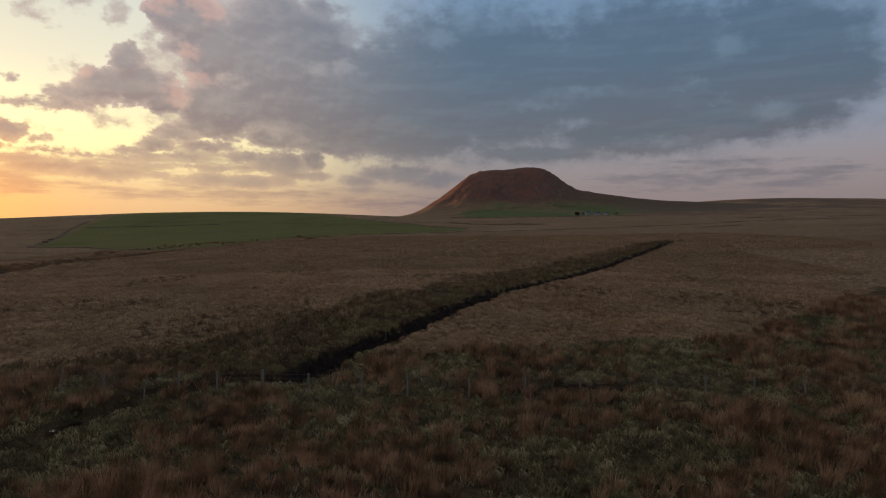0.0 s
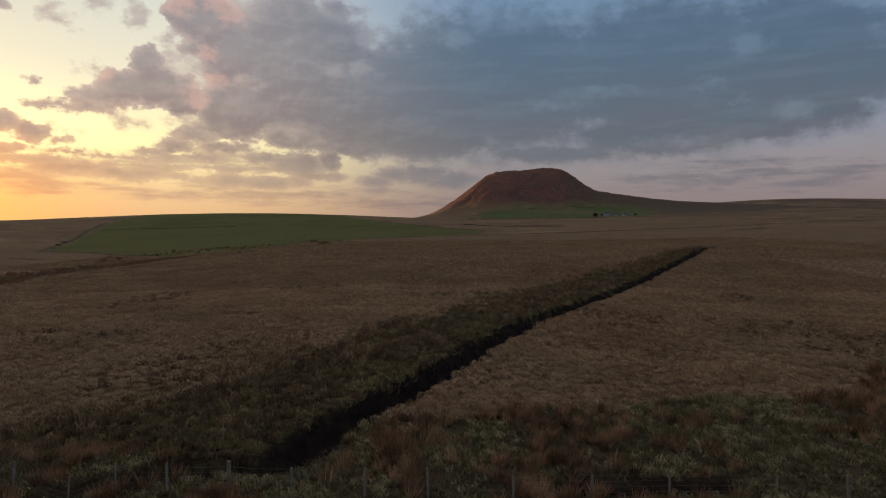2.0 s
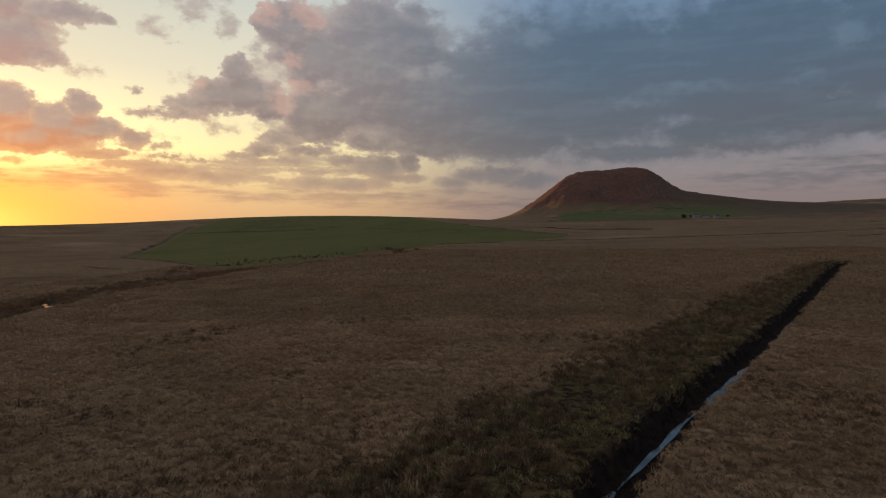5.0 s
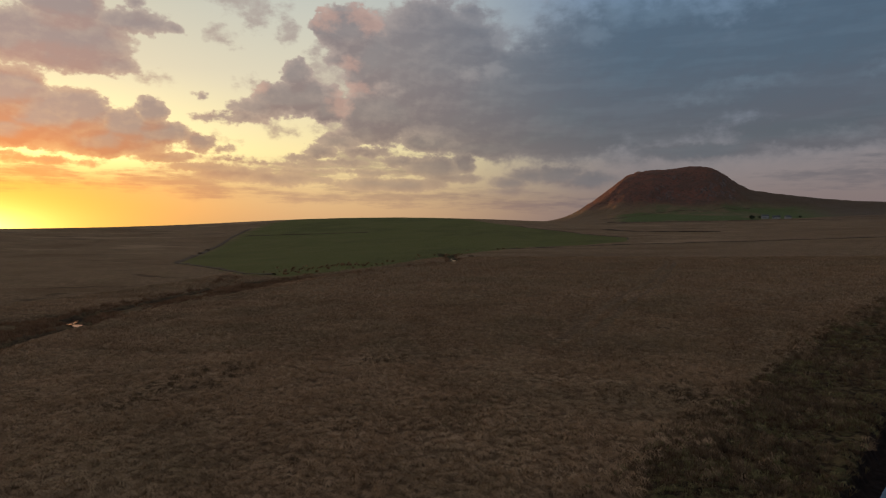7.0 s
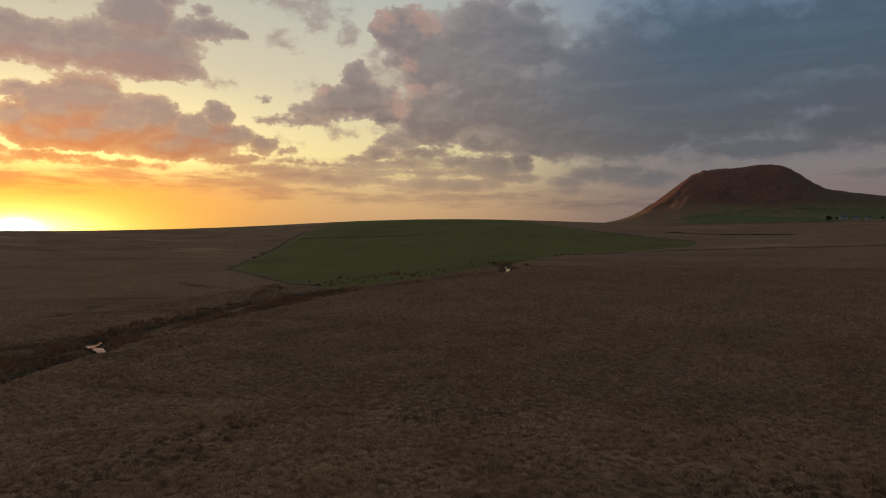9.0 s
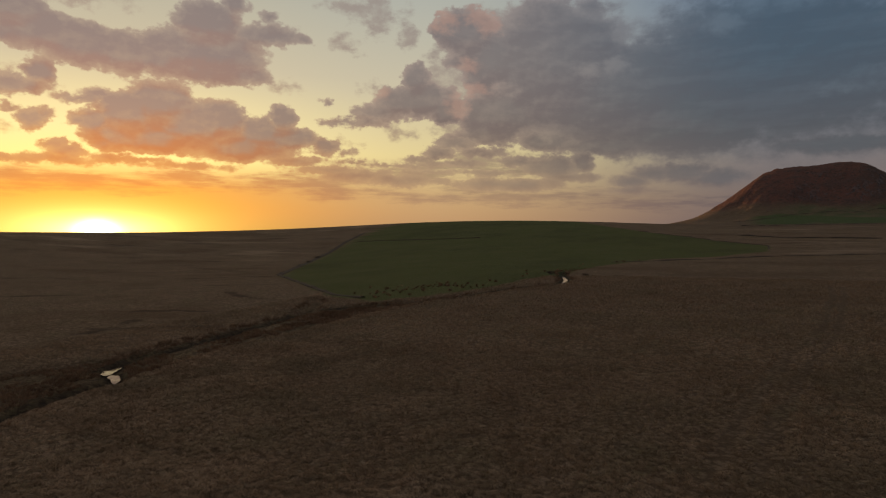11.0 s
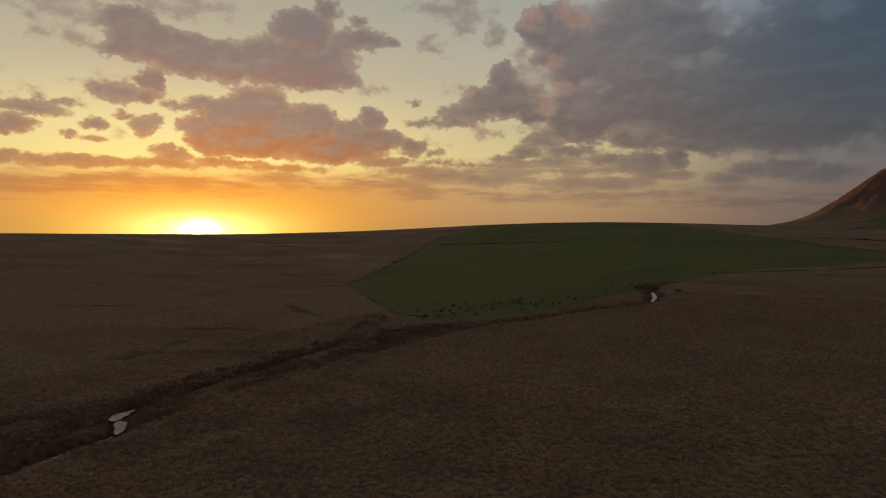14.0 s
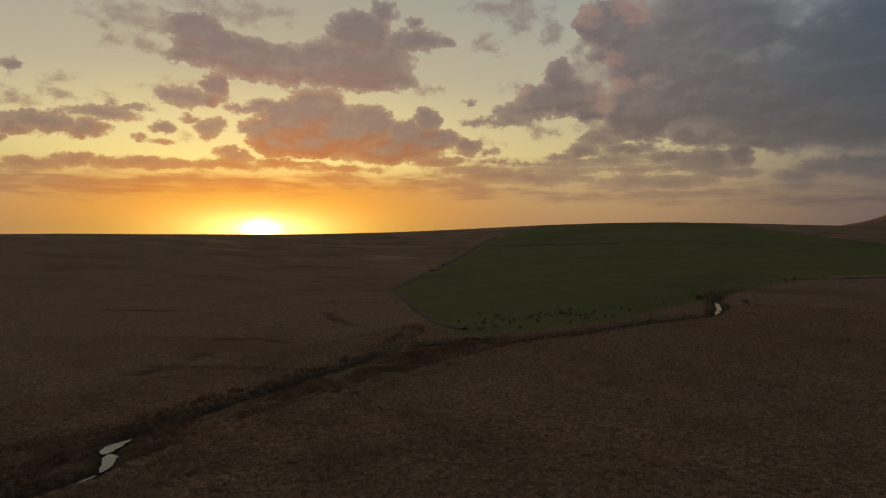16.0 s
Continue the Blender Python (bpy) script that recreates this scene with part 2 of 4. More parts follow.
away = w.math("ABSOLUTE", w.math("SUBTRACT", az, SUN_AZ))
away = w.math("MINIMUM", away, w.math("SUBTRACT", 360.0, away))
to_mid = w.span(away, 3.0, 29.0)
to_far = w.span(away, 26.0, 56.0)
high = w.math("DIVIDE", el, 40.0, clamp=True)


def three(near, middle, far):
    n, m, f = (w.ramp(high, [(p / 40, srgb(*c)) for p, c in stops]) for stops in (near, middle, far))
    return w.mix(to_far, w.mix(to_mid, n, m), f)


clear = three(
    [(0, (272, 196, 76)), (1.5, (272, 190, 76)), (3.3, (268, 190, 88)), (5.6, (312, 288, 184)), (8, (298, 276, 198)), (13, (242, 226, 190)), (21, (206, 202, 184)), (40, (186, 176, 168))],
    [(0, (226, 178, 130)), (3, (230, 192, 144)), (6.5, (264, 240, 176)), (12, (236, 222, 192)), (21, (198, 202, 196)), (40, (174, 170, 170))],
    [(0, (132, 117, 119)), (3, (134, 121, 125)), (6, (140, 131, 138)), (9, (136, 140, 158)), (14, (124, 142, 166)), (21, (112, 138, 170)), (40, (150, 152, 162))])
dark = three(
    [(0, (244, 158, 76)), (3.5, (234, 142, 80)), (5, (206, 136, 98)), (8, (166, 141, 135)), (14, (158, 138, 136)), (24, (152, 142, 140)), (40, (160, 150, 146))],
    [(0, (196, 152, 128)), (4, (174, 148, 130)), (6, (148, 126, 119)), (9, (139, 122, 120)), (14, (146, 133, 132)), (24, (134, 127, 132)), (40, (150, 144, 144))],
    [(0, (108, 104, 114)), (4, (102, 104, 119)), (8, (80, 88, 103)), (14, (74, 93, 114)), (24, (76, 99, 124)), (40, (136, 138, 146))])
base = three(
    [(0, (246, 164, 78)), (2, (236, 146, 76)), (3.6, (214, 126, 80)), (6.5, (204, 116, 78)), (9, (180, 124, 105)), (13, (170, 135, 128)), (24, (160, 140, 135)), (40, (160, 146, 140))],
    [(0, (196, 152, 128)), (4, (176, 146, 126)), (6, (138, 115, 112)), (9, (129, 109, 111)), (14, (140, 123, 123)), (24, (130, 122, 125)), (40, (150, 144, 144))],
    [(0, (110, 100, 112)), (4, (106, 102, 114)), (8, (84, 87, 102)), (14, (76, 90, 110)), (24, (78, 97, 120)), (40, (130, 132, 142))])
lit = three(
    [(0, (262, 196, 90)), (5, (250, 186, 110)), (10, (226, 192, 154)), (18, (198, 182, 166)), (40, (182, 170, 164))],
    [(0, (222, 178, 136)), (5, (216, 182, 146)), (10, (196, 170, 156)), (18, (196, 176, 166)), (40, (176, 168, 166))],
    [(0, (146, 124, 126)), (6, (124, 122, 132)), (12, (104, 120, 138)), (22, (104, 130, 156)), (40, (158, 158, 164))])
pink = w.mix(to_far, w.mix(to_mid, (*srgb(250, 190, 140), 1), (*srgb(232, 176, 152), 1)), (*srgb(160, 150, 160), 1))
# inner modelling of the clouds: soft lumps and long streaks
lumps = w.span(w.noise(w.vec("MULTIPLY", bent, (0.8, 1.6, 1)), 0.36, 5.0, 0.5), 0.34, 0.66)
folds = w.span(streak, 0.34, 0.68)
shade = w.mix(to_far, w.mix(0.3, lumps, folds), folds)
relief = w.math("MULTIPLY", relief, w.math("MULTIPLY_ADD", to_far, -0.75, 1.0))
body = w.mix(top, base, dark)
light = w.math("ADD", w.math("MULTIPLY_ADD", thick, -0.66, 0.66), w.math("MULTIPLY_ADD", shade, 0.26, w.math("MULTIPLY_ADD", relief, 0.75, -0.08)), clamp=True)
cloud = w.mix(light, body, lit)
cloud = w.mix(w.math("MULTIPLY", pale, 0.55), cloud, lit)
cloud = w.mix(w.math("MULTIPLY", blush, 0.4), cloud, pink)
sky = w.mix(w.math("MULTIPLY", veil, 0.8), clear, w.mix(w.math("MULTIPLY", loft, 0.5), base, lit))
sky = w.mix(w.math("MULTIPLY", cover, 0.97), sky, cloud)
# the glow round the low sun, and its disc
off = w.node("ShaderNodeCombineXYZ")
w.put(off.inputs[0], w.math("MULTIPLY", w.math("SUBTRACT", az, SUN_AZ), 1.0))
w.put(off.inputs[1], w.math("ADD", el, 0.25))
o2 = off.outputs[0]
wide = w.vec("MULTIPLY", o2, (1 / 9.5, 1 / 2.2, 0))
tight = w.vec("MULTIPLY", o2, (1 / 4.4, 1 / 1.2, 0))
g_wide = w.math("EXPONENT", w.math("MULTIPLY", w.vec("DOT_PRODUCT", wide, wide), -1.0))
g_tight = w.math("EXPONENT", w.math("MULTIPLY", w.vec("LENGTH", tight), -1.5))
core = w.vec("MULTIPLY", o2, (1 / 1.1, 1 / 0.65, 0))
g_disc = w.math("EXPONENT", w.math("MULTIPLY", w.vec("DOT_PRODUCT", core, core), -1.0))
sky = w.mix(1.0, sky, w.mix(g_wide, (0, 0, 0, 1), (0.70, 0.40, 0.0, 1)), "ADD")
sky = w.mix(1.0, sky, w.mix(g_tight, (0, 0, 0, 1), (6.0, 4.8, 1.9, 1)), "ADD")
sky = w.mix(1.0, sky, w.mix(g_disc, (0, 0, 0, 1), (6.0, 5.5, 4.2, 1)), "ADD")
air = w.node("ShaderNodeTexSky")
air.sky_type, air.sun_disc = "NISHITA", False
air.sun_elevation, air.sun_rotation = radians(SUN_EL), radians(SUN_AZ)
air.altitude, air.dust_density = 250.0, 2.0
sky = w.mix(1.0, sky, w.mix(1.0, air.outputs[0], (0.06, 0.06, 0.06, 1), "MULTIPLY"), "ADD")
back = w.node("ShaderNodeBackground")
w.put(back.inputs[0], sky)
back.inputs[1].default_value = 0.95
w.put(w.node("ShaderNodeOutputWorld").inputs[0], back.outputs[0])

lamp = bpy.data.lights.new("sun", "SUN")
lamp.energy, lamp.angle, lamp.color = 3.4, radians(0.6), (1.0, 0.48, 0.2)
sun = new("sun", lamp)
a, e = radians(SUN_AZ), radians(SUN_EL)
sun.matrix_world = look(Vector((math.sin(a) * math.cos(e), math.cos(a) * math.cos(e), math.sin(e))) * 100, (0, 0, 0))


# ---------------------------------------------------------------- the lie of the land
SWELLS_FAR = [(1000, 2130, 190, 9.0), (1330, 1950, 230, 5.0), (-2631, 958, 900, -18.8), (-1980, 1980, 900, -8.7), (-958, 2631, 900, -4.9), (244, 2789, 900, 27.6), (1400, 2425, 900, 81.0), (2294, 1606, 900, 16.9), (-1645, 950, 600, 0.9), (-950, 1645, 600, 13.1), (0, 1900, 600, -2.0), (950, 1645, 600, 25.0), (1645, 950, 600, -5.9)]
SWELLS_MID = [(-1111, 298, 330, 10.1), (-942, 660, 330, 10.7), (-708, 906, 330, -5.4), (-431, 1066, 330, 26.2), (-290, 1010, 170, 4.0), (-720, 860, 200, -3.0), (-160, 1139, 330, -2.8), (160, 1139, 330, 2.7), (504, 1034, 330, 3.2), (-562, 262, 230, 4.0), (-399, 475, 230, -19.9), (-192, 590, 230, 14.6), (43, 618, 230, -14.4), (291, 547, 230, 16.0)]
SWELLS_NEAR = [(-251, 145, 120, -2.3), (-166, 238, 120, -0.4), (-50, 286, 120, 4.8), (90, 276, 120, -3.0), (205, 205, 120, 5.7), (-113, 41, 60, -0.2), (-69, 98, 60, 0.5), (0, 120, 60, 0.1), (77, 92, 60, -2.5), (0, 70, 28, 0.9), (-32, 72, 28, 0.7), (32, 64, 28, 0.3), (0, 22, 28, -1.0), (-36, 25, 28, -1.3), (36, 22, 28, -0.9), (-95, 150, 35, -0.3), (-110, 200, 35, -1.3), (-60, 110, 35, -1.2)]


def swell(x, y):
    z = np.zeros_like(x, dtype=float)
    for cx, cy, r, top in SWELLS_FAR + SWELLS_MID + SWELLS_NEAR:
        z += top * np.exp(-((x - cx) ** 2 + (y - cy) ** 2) / (2 * r * r))
    return z


def lattice(i, j, k):
    v = np.sin(i * 127.1 + j * 311.7 + k * 74.7) * 43758.5453
    return v - np.floor(v)


def fuzz(x, y, size, k=0):
    """Smooth noise from 0 to 1 with features of that size in metres."""
    x, y = np.asarray(x, float) / size, np.asarray(y, float) / size
    i, j = np.floor(x), np.floor(y)
    u, v = x - i, y - j
    u, v = u * u * (3 - 2 * u), v * v * (3 - 2 * v)
    return (lattice(i, j, k) * (1 - u) + lattice(i + 1, j, k) * u) * (1 - v) + (lattice(i, j + 1, k) * (1 - u) + lattice(i + 1, j + 1, k) * u) * v


def fbm(x, y, size, k=0, octaves=4):
    return sum(fuzz(x, y, size / 2 ** n, k + 13 * n) * 0.5 ** n for n in range(octaves)) / (2 - 0.5 ** (octaves - 1))


def step(v, lo, hi):
    t = np.clip((v - lo) / (hi - lo), 0, 1)
    return t * t * (3 - 2 * t)


def along(x, y, line):
    """Distance to a polyline, and how far along it the nearest point is (in points); 1e3 where it is far off."""
    x, y = np.asarray(x, float), np.asarray(y, float)
    lx, ly = [q[0] for q in line], [q[1] for q in line]
    near = (x > min(lx) - 30) & (x < max(lx) + 30) & (y > min(ly) - 30) & (y < max(ly) + 30)
    if x.ndim and not near.all():
        best, where = np.full(x.shape, 1e3), np.zeros(x.shape)
        if near.any():
            best[near], where[near] = along(x[near], y[near], line)
        return best, where
    best, where = np.full(np.shape(x), 1e9), np.zeros(np.shape(x))
    for n, ((ax, ay), (bx, by)) in enumerate(zip(line, line[1:])):
        dx, dy = bx - ax, by - ay
        s = np.clip(((x - ax) * dx + (y - ay) * dy) / (dx * dx + dy * dy), 0, 1)
        d = np.hypot(x - ax - s * dx, y - ay - s * dy)
        where = np.where(d < best, n + s, where)
        best = np.minimum(best, d)
    return best, where


def inside(x, y, ring):
    """Signed distance to a ring, positive inside."""
    x, y = np.asarray(x, float), np.asarray(y, float)
    lx, ly = [q[0] for q in ring], [q[1] for q in ring]
    near = (x > min(lx) - 29) & (x < max(lx) + 29) & (y > min(ly) - 29) & (y < max(ly) + 29)
    if x.ndim and not near.all():
        best = np.full(x.shape, -1e3)
        if near.any():
            best[near] = inside(x[near], y[near], ring)
        return best
    hit = np.zeros(np.shape(x), bool)
    for (ax, ay), (bx, by) in zip(ring, ring[1:] + ring[:1]):
        cross = ((ay > y) != (by > y)) & (x < (bx - ax) * (y - ay) / ((by - ay) or 1e-9) + ax)
        hit ^= cross
    d, _ = along(x, y, ring + ring[:1])
    return np.where(hit, d, -d)


DITCH = [(-34, 8), (-24, 22), (-19.5, 31), (-17.2, 37.6), (-13, 39.6), (-9.4, 40.4), (-7.1, 46.2), (-3.8, 51.3), (-0.9, 57), (2.1, 64.5), (7.2, 75), (11.9, 84), (19.5, 100), (27.7, 117), (35.2, 132), (46.5, 154), (65.4, 191), (77.6, 213.5)]
SIDE_DRAIN = [(4.2, 38.9), (7, 38.7), (11, 39.0)]
STREAM = [(-70, 60), (-79, 95), (-83.6, 114), (-86, 122), (-86.4, 128.5), (-87.9, 132), (-91, 134.4), (-94.2, 135.6), (-95.4, 138), (-97, 143), (-100, 163), (-102.8, 180), (-105, 195), (-108.5, 203), (-103, 211), (-95, 218.5), (-86, 221.5), (-78, 230), (-71, 245), (-63, 260), (-56.5, 274), (-58.5, 289), (-64, 308), (-69, 325), (-66, 345)]
STREAM_ARM = [(-108.5, 203), (-109, 209), (-112, 217), (-119, 226)]
VALLEY = [(-90, 90), (-100, 108), (-106, 122), (-104, 133), (-99, 141), (-102, 163), (-104.8, 180), (-107.5, 195), (-111, 203), (-105, 213), (-95, 222), (-78, 227), (-82, 215), (-84.5, 204), (-86.5, 190), (-86.5, 172), (-88, 152), (-86, 140), (-84.5, 132), (-83.5, 124), (-81, 114), (-76, 95), (-70, 75)]
STRIP = [(-30, 40.5), (-24.5, 42), (-20, 48), (-15.5, 54), (-10.6, 62), (-6, 72), (4.5, 93), (20, 126), (34, 151), (56, 187), (70, 212), (77, 213.5), (46, 154), (34.6, 132), (27.1, 117), (18.9, 100), (11.3, 84), (6.6, 75), (1.5, 64.5), (-1.3, 57), (-6.4, 46), (-9.4, 40.4)]
FIELD = [(-205, 320), (-150, 262), (-112, 228), (-97, 222), (-86, 232), (-78, 243), (-72, 268), (-66, 305), (-58, 372), (-42, 437), (-10, 470), (20, 540), (23, 620), (-41, 750), (-97, 832), (-165, 932), (-220, 1060), (-480, 1060), (-430, 830), (-362, 635), (-294, 485), (-238, 378)]
RUT_A = [(-6, 120), (-3.0, 140), (2.5, 165), (9.3, 192), (19.3, 254), (22, 275)]
RUT_B = [(-9.5, 120), (-5.6, 143), (0.6, 171), (7.0, 192), (16.4, 250), (19, 275)]
HAGS = [[(-165, 240), (-150, 228), (-138, 223)], [(-344, 276), (-330, 288), (-302, 288)], [(-221, 248), (-210, 249), (-206, 254)], [(-129, 159), (-131, 168), (-137, 178)], [(-363, 335), (-376, 368), (-369, 383)], [(-344, 400), (-285, 364), (-239, 342)], [(-282, 357), (-281, 379), (-257, 377)], [(-133, 164), (-121, 171), (-108, 176)], [(-190, 262), (-172, 266), (-160, 262)], [(-240, 300), (-222, 312), (-205, 310)], [(-150, 190), (-142, 196), (-131, 197)], [(-330, 330), (-290, 345), (-262, 340)], [(-420, 420), (-380, 440), (-330, 436)], [(-260, 210), (-236, 214), (-215, 224)]]
FENCE_Y = 37.4


def land(x, y):
    """The height of the ground, with its ditches and the stream's bed."""
    x, y = np.asarray(x, float), np.asarray(y, float)
    z = swell(x, y)
    z -= 70 * step(np.hypot(x, y), 1500, 3600) * step(x, 100, -700)
    near = 1 - step(np.hypot(x, y), 200, 500)
    z += (fbm(x, y, 14, 3) - 0.5) * 0.5 * near + (fbm(x, y, 90, 5) - 0.5) * 1.2 * (1 - near * 0.7)
    d, s = along(x, y, DITCH)
    wide = 1.28 + 0.35 * (fuzz(x, y, 5.5, 8) - 0.5) - 0.35 * step(s, 6, 4.8)
    cut = step(d + (fuzz(x, y, 1.3, 9) - 0.5) * 0.5, wide * 1.15, wide * 0.65)
    z -= cut * (1.3 - 0.55 * step(s, 5.5, 3) - 0.1 * step(s, 3, 2) + (fuzz(x, y, 1.2, 15) - 0.5) * 0.3)
    z += 0.18 * np.exp(-((d - 2.2) / 0.8) ** 2) * step(s, 5, 6)
    d, s = along(x, y, SIDE_DRAIN)
    z -= 0.6 * step(d + (fuzz(x, y, 1.2, 4) - 0.5) * 0.5, 1.0, 0.3)
    d, s = along(x, y, STREAM)
    bend = (fuzz(x, y, 9, 6) - 0.5) * 2.2
    low = step(inside(x, y, VALLEY) + (fbm(x, y, 6, 16) - 0.5) * 2.4, -0.7, 1.0)
    z -= np.maximum(0.6 * low, 0.6 * step(d + bend * 0.6, 5.0, 1.8)) + 0.6 * step(d + (fuzz(x, y, 3, 7) - 0.5) * 1.2, 1.9, 0.9)
    d, s = along(x, y, STREAM_ARM)
    z -= 1.1 * step(d + bend * 0.5, 3.5, 0.8)
    return z


def tussocks(x, y):
    """Relief of the grass cover itself."""
    r = np.hypot(x, y - 40)
    keep = 1 - step(r, 150, 260)
    field = step(inside(x, y, FIELD), -2, 2)
    d, _ = along(x, y, DITCH)
    return keep * (1 - field) * step(d, 1.0, 2.4) * ((fbm(x, y, 1.7, 21, 3) - 0.5) * 0.5)


# ---------------------------------------------------------------- materials
def surface(name):
    m = bpy.data.materials.new(name)
    m.use_nodes = True
    return m, Nodes(m.node_tree)


def finish(n, colour, rough=0.9, normal=None, metal=0.0, spec=0.3):
    b = n.node("ShaderNodeBsdfPrincipled")
    n.put(b.inputs["Base Color"], colour)
    n.put(b.inputs["Roughness"], rough)
    n.put(b.inputs["Metallic"], metal)
    n.put(b.inputs["Specular IOR Level"], spec)
    if normal is not None:
        n.put(b.inputs["Normal"], normal)
    n.put(n.node("ShaderNodeOutputMaterial").inputs[0], b.outputs[0])
    return b


def bump(n, height, strength, distance):
    b = n.node("ShaderNodeBump")
    b.inputs["Strength"].default_value, b.inputs["Distance"].default_value = strength, distance
    n.put(b.inputs["Height"], height)
    return b.outputs[0]


def spot(n):
    return n.node("ShaderNodeNewGeometry").outputs["Position"]


def attr(n, name):
    return n.node("ShaderNodeAttribute", attribute_name=name).outputs["Fac"]


def rgb(r, g, b):
    return (r, g, b, 1)


def ground_material():
    m, n = surface("moor_ground")
    p = spot(n)
    big = n.noise(p, 0.012, 5, 0.6)
    mid = n.noise(p, 0.11, 5, 0.6)
    small = n.noise(p, 0.9, 5, 0.65)
    tiny = n.noise(p, 5.0, 5, 0.7)
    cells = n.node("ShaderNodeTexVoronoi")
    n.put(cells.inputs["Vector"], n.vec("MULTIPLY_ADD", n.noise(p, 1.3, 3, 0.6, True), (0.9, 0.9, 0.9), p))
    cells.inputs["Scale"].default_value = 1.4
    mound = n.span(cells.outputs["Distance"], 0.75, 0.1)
    each = n.node("ShaderNodeSeparateColor")
    n.put(each.inputs[0], cells.outputs["Color"])
    moor = n.mix(n.span(big, 0.35, 0.65), rgb(0.346, 0.210, 0.121), rgb(0.298, 0.190, 0.112))
    moor = n.mix(n.span(mid, 0.42, 0.66), moor, rgb(0.254, 0.178, 0.090))
    moor = n.mix(n.math("MULTIPLY", each.outputs[0], 0.45), moor, rgb(0.422, 0.285, 0.179))
    moor = n.mix(n.math("MULTIPLY", n.span(each.outputs[1], 0.6, 1.0), 0.6), moor, rgb(0.144, 0.088, 0.047))
    # shade in the gaps between mounds and in fine hollows, painted as darker colour
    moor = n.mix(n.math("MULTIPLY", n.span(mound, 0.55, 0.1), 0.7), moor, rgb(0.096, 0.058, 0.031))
    moor = n.mix(n.math("MULTIPLY", n.span(tiny, 0.52, 0.40), 0.55), moor, rgb(0.125, 0.076, 0.043))
    moor = n.mix(n.math("MULTIPLY", n.span(tiny, 0.55, 0.70), 0.5), moor, rgb(0.480, 0.330, 0.213))
    # banding of rough grass, sedge and heather further off
    wave = n.noise(n.vec("MULTIPLY", p, (0.8, 1.4, 1)), 0.014, 6, 0.64)
    moor = n.mix(n.math("MULTIPLY", n.span(wave, 0.48, 0.66), 0.7), moor, rgb(0.149, 0.089, 0.048))
    place = n.node("ShaderNodeSeparateXYZ")
    n.put(place.inputs[0], p)
    heather = n.math("MULTIPLY", n.span(place.outputs[1], 900.0, 1500.0), n.span(n.noise(p, 0.006, 5, 0.6), 0.35, 0.6))
    moor = n.mix(n.math("MULTIPLY", heather, 0.75), moor, rgb(0.105, 0.070, 0.055))
    pasture = n.mix(n.span(n.noise(p, 0.03, 4, 0.6), 0.35, 0.7), rgb(0.115, 0.116, 0.037), rgb(0.132, 0.124, 0.045))
    lines_ = n.math("MULTIPLY", n.span(place.outputs[1], 330.0, 560.0), n.span(n.noise(n.vec("MULTIPLY", p, (0.5, 1.3, 1)), 0.03, 6, 0.68), 0.54, 0.64))
    moor = n.mix(n.math("MULTIPLY", lines_, 0.55), moor, rgb(0.062, 0.040, 0.028))
    pale_ = n.math("MULTIPLY", n.span(place.outputs[1], 330.0, 560.0), n.span(n.noise(n.vec("MULTIPLY", p, (0.45, 1.2, 1)), 0.021, 6, 0.68), 0.54, 0.64))
    moor = n.mix(n.math("MULTIPLY", pale_, 0.55), moor, rgb(0.400, 0.270, 0.165))
    pasture = n.mix(n.math("MULTIPLY", n.span(n.noise(p, 0.5, 4, 0.7), 0.5, 0.75), 0.4), pasture, rgb(0.170, 0.128, 0.050))
    pasture = n.mix(n.math("MULTIPLY", n.span(n.noise(n.vec("MULTIPLY", p, (1.0, 0.5, 1)), 0.018, 5, 0.62), 0.48, 0.66), 0.55), pasture, rgb(0.076, 0.078, 0.028))
    bank = n.mix(n.span(mid, 0.4, 0.58), rgb(0.094, 0.080, 0.032), rgb(0.055, 0.033, 0.019))
    # creases between the bank's mounds: their shade is put into the colour
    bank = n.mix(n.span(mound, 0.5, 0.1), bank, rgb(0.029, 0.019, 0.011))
    bank = n.mix(n.span(small, 0.45, 0.62), bank, rgb(0.138, 0.095, 0.045))
    wet = n.mix(n.span(mid, 0.38, 0.62), rgb(0.115, 0.092, 0.043), rgb(0.101, 0.062, 0.034))
    # low spots of the wet ground painted dark, as shade between tussocks
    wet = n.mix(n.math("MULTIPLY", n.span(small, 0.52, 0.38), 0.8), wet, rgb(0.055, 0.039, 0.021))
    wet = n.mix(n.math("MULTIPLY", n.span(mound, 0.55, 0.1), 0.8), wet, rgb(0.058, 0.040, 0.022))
    wet = n.mix(n.math("MULTIPLY", n.span(tiny, 0.55, 0.72), 0.5), wet, rgb(0.288, 0.220, 0.112))
    peat = n.mix(n.span(small, 0.4, 0.65), rgb(0.020, 0.014, 0.012), rgb(0.034, 0.022, 0.017))
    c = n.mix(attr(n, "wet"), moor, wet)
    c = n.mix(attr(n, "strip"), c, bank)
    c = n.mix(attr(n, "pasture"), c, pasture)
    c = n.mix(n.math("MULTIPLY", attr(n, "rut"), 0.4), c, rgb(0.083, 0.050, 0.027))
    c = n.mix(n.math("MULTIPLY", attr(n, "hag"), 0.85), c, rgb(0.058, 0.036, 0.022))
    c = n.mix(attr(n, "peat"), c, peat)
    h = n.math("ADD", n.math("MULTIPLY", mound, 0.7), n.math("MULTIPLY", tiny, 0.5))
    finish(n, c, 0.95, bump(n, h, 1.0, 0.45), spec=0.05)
    return m


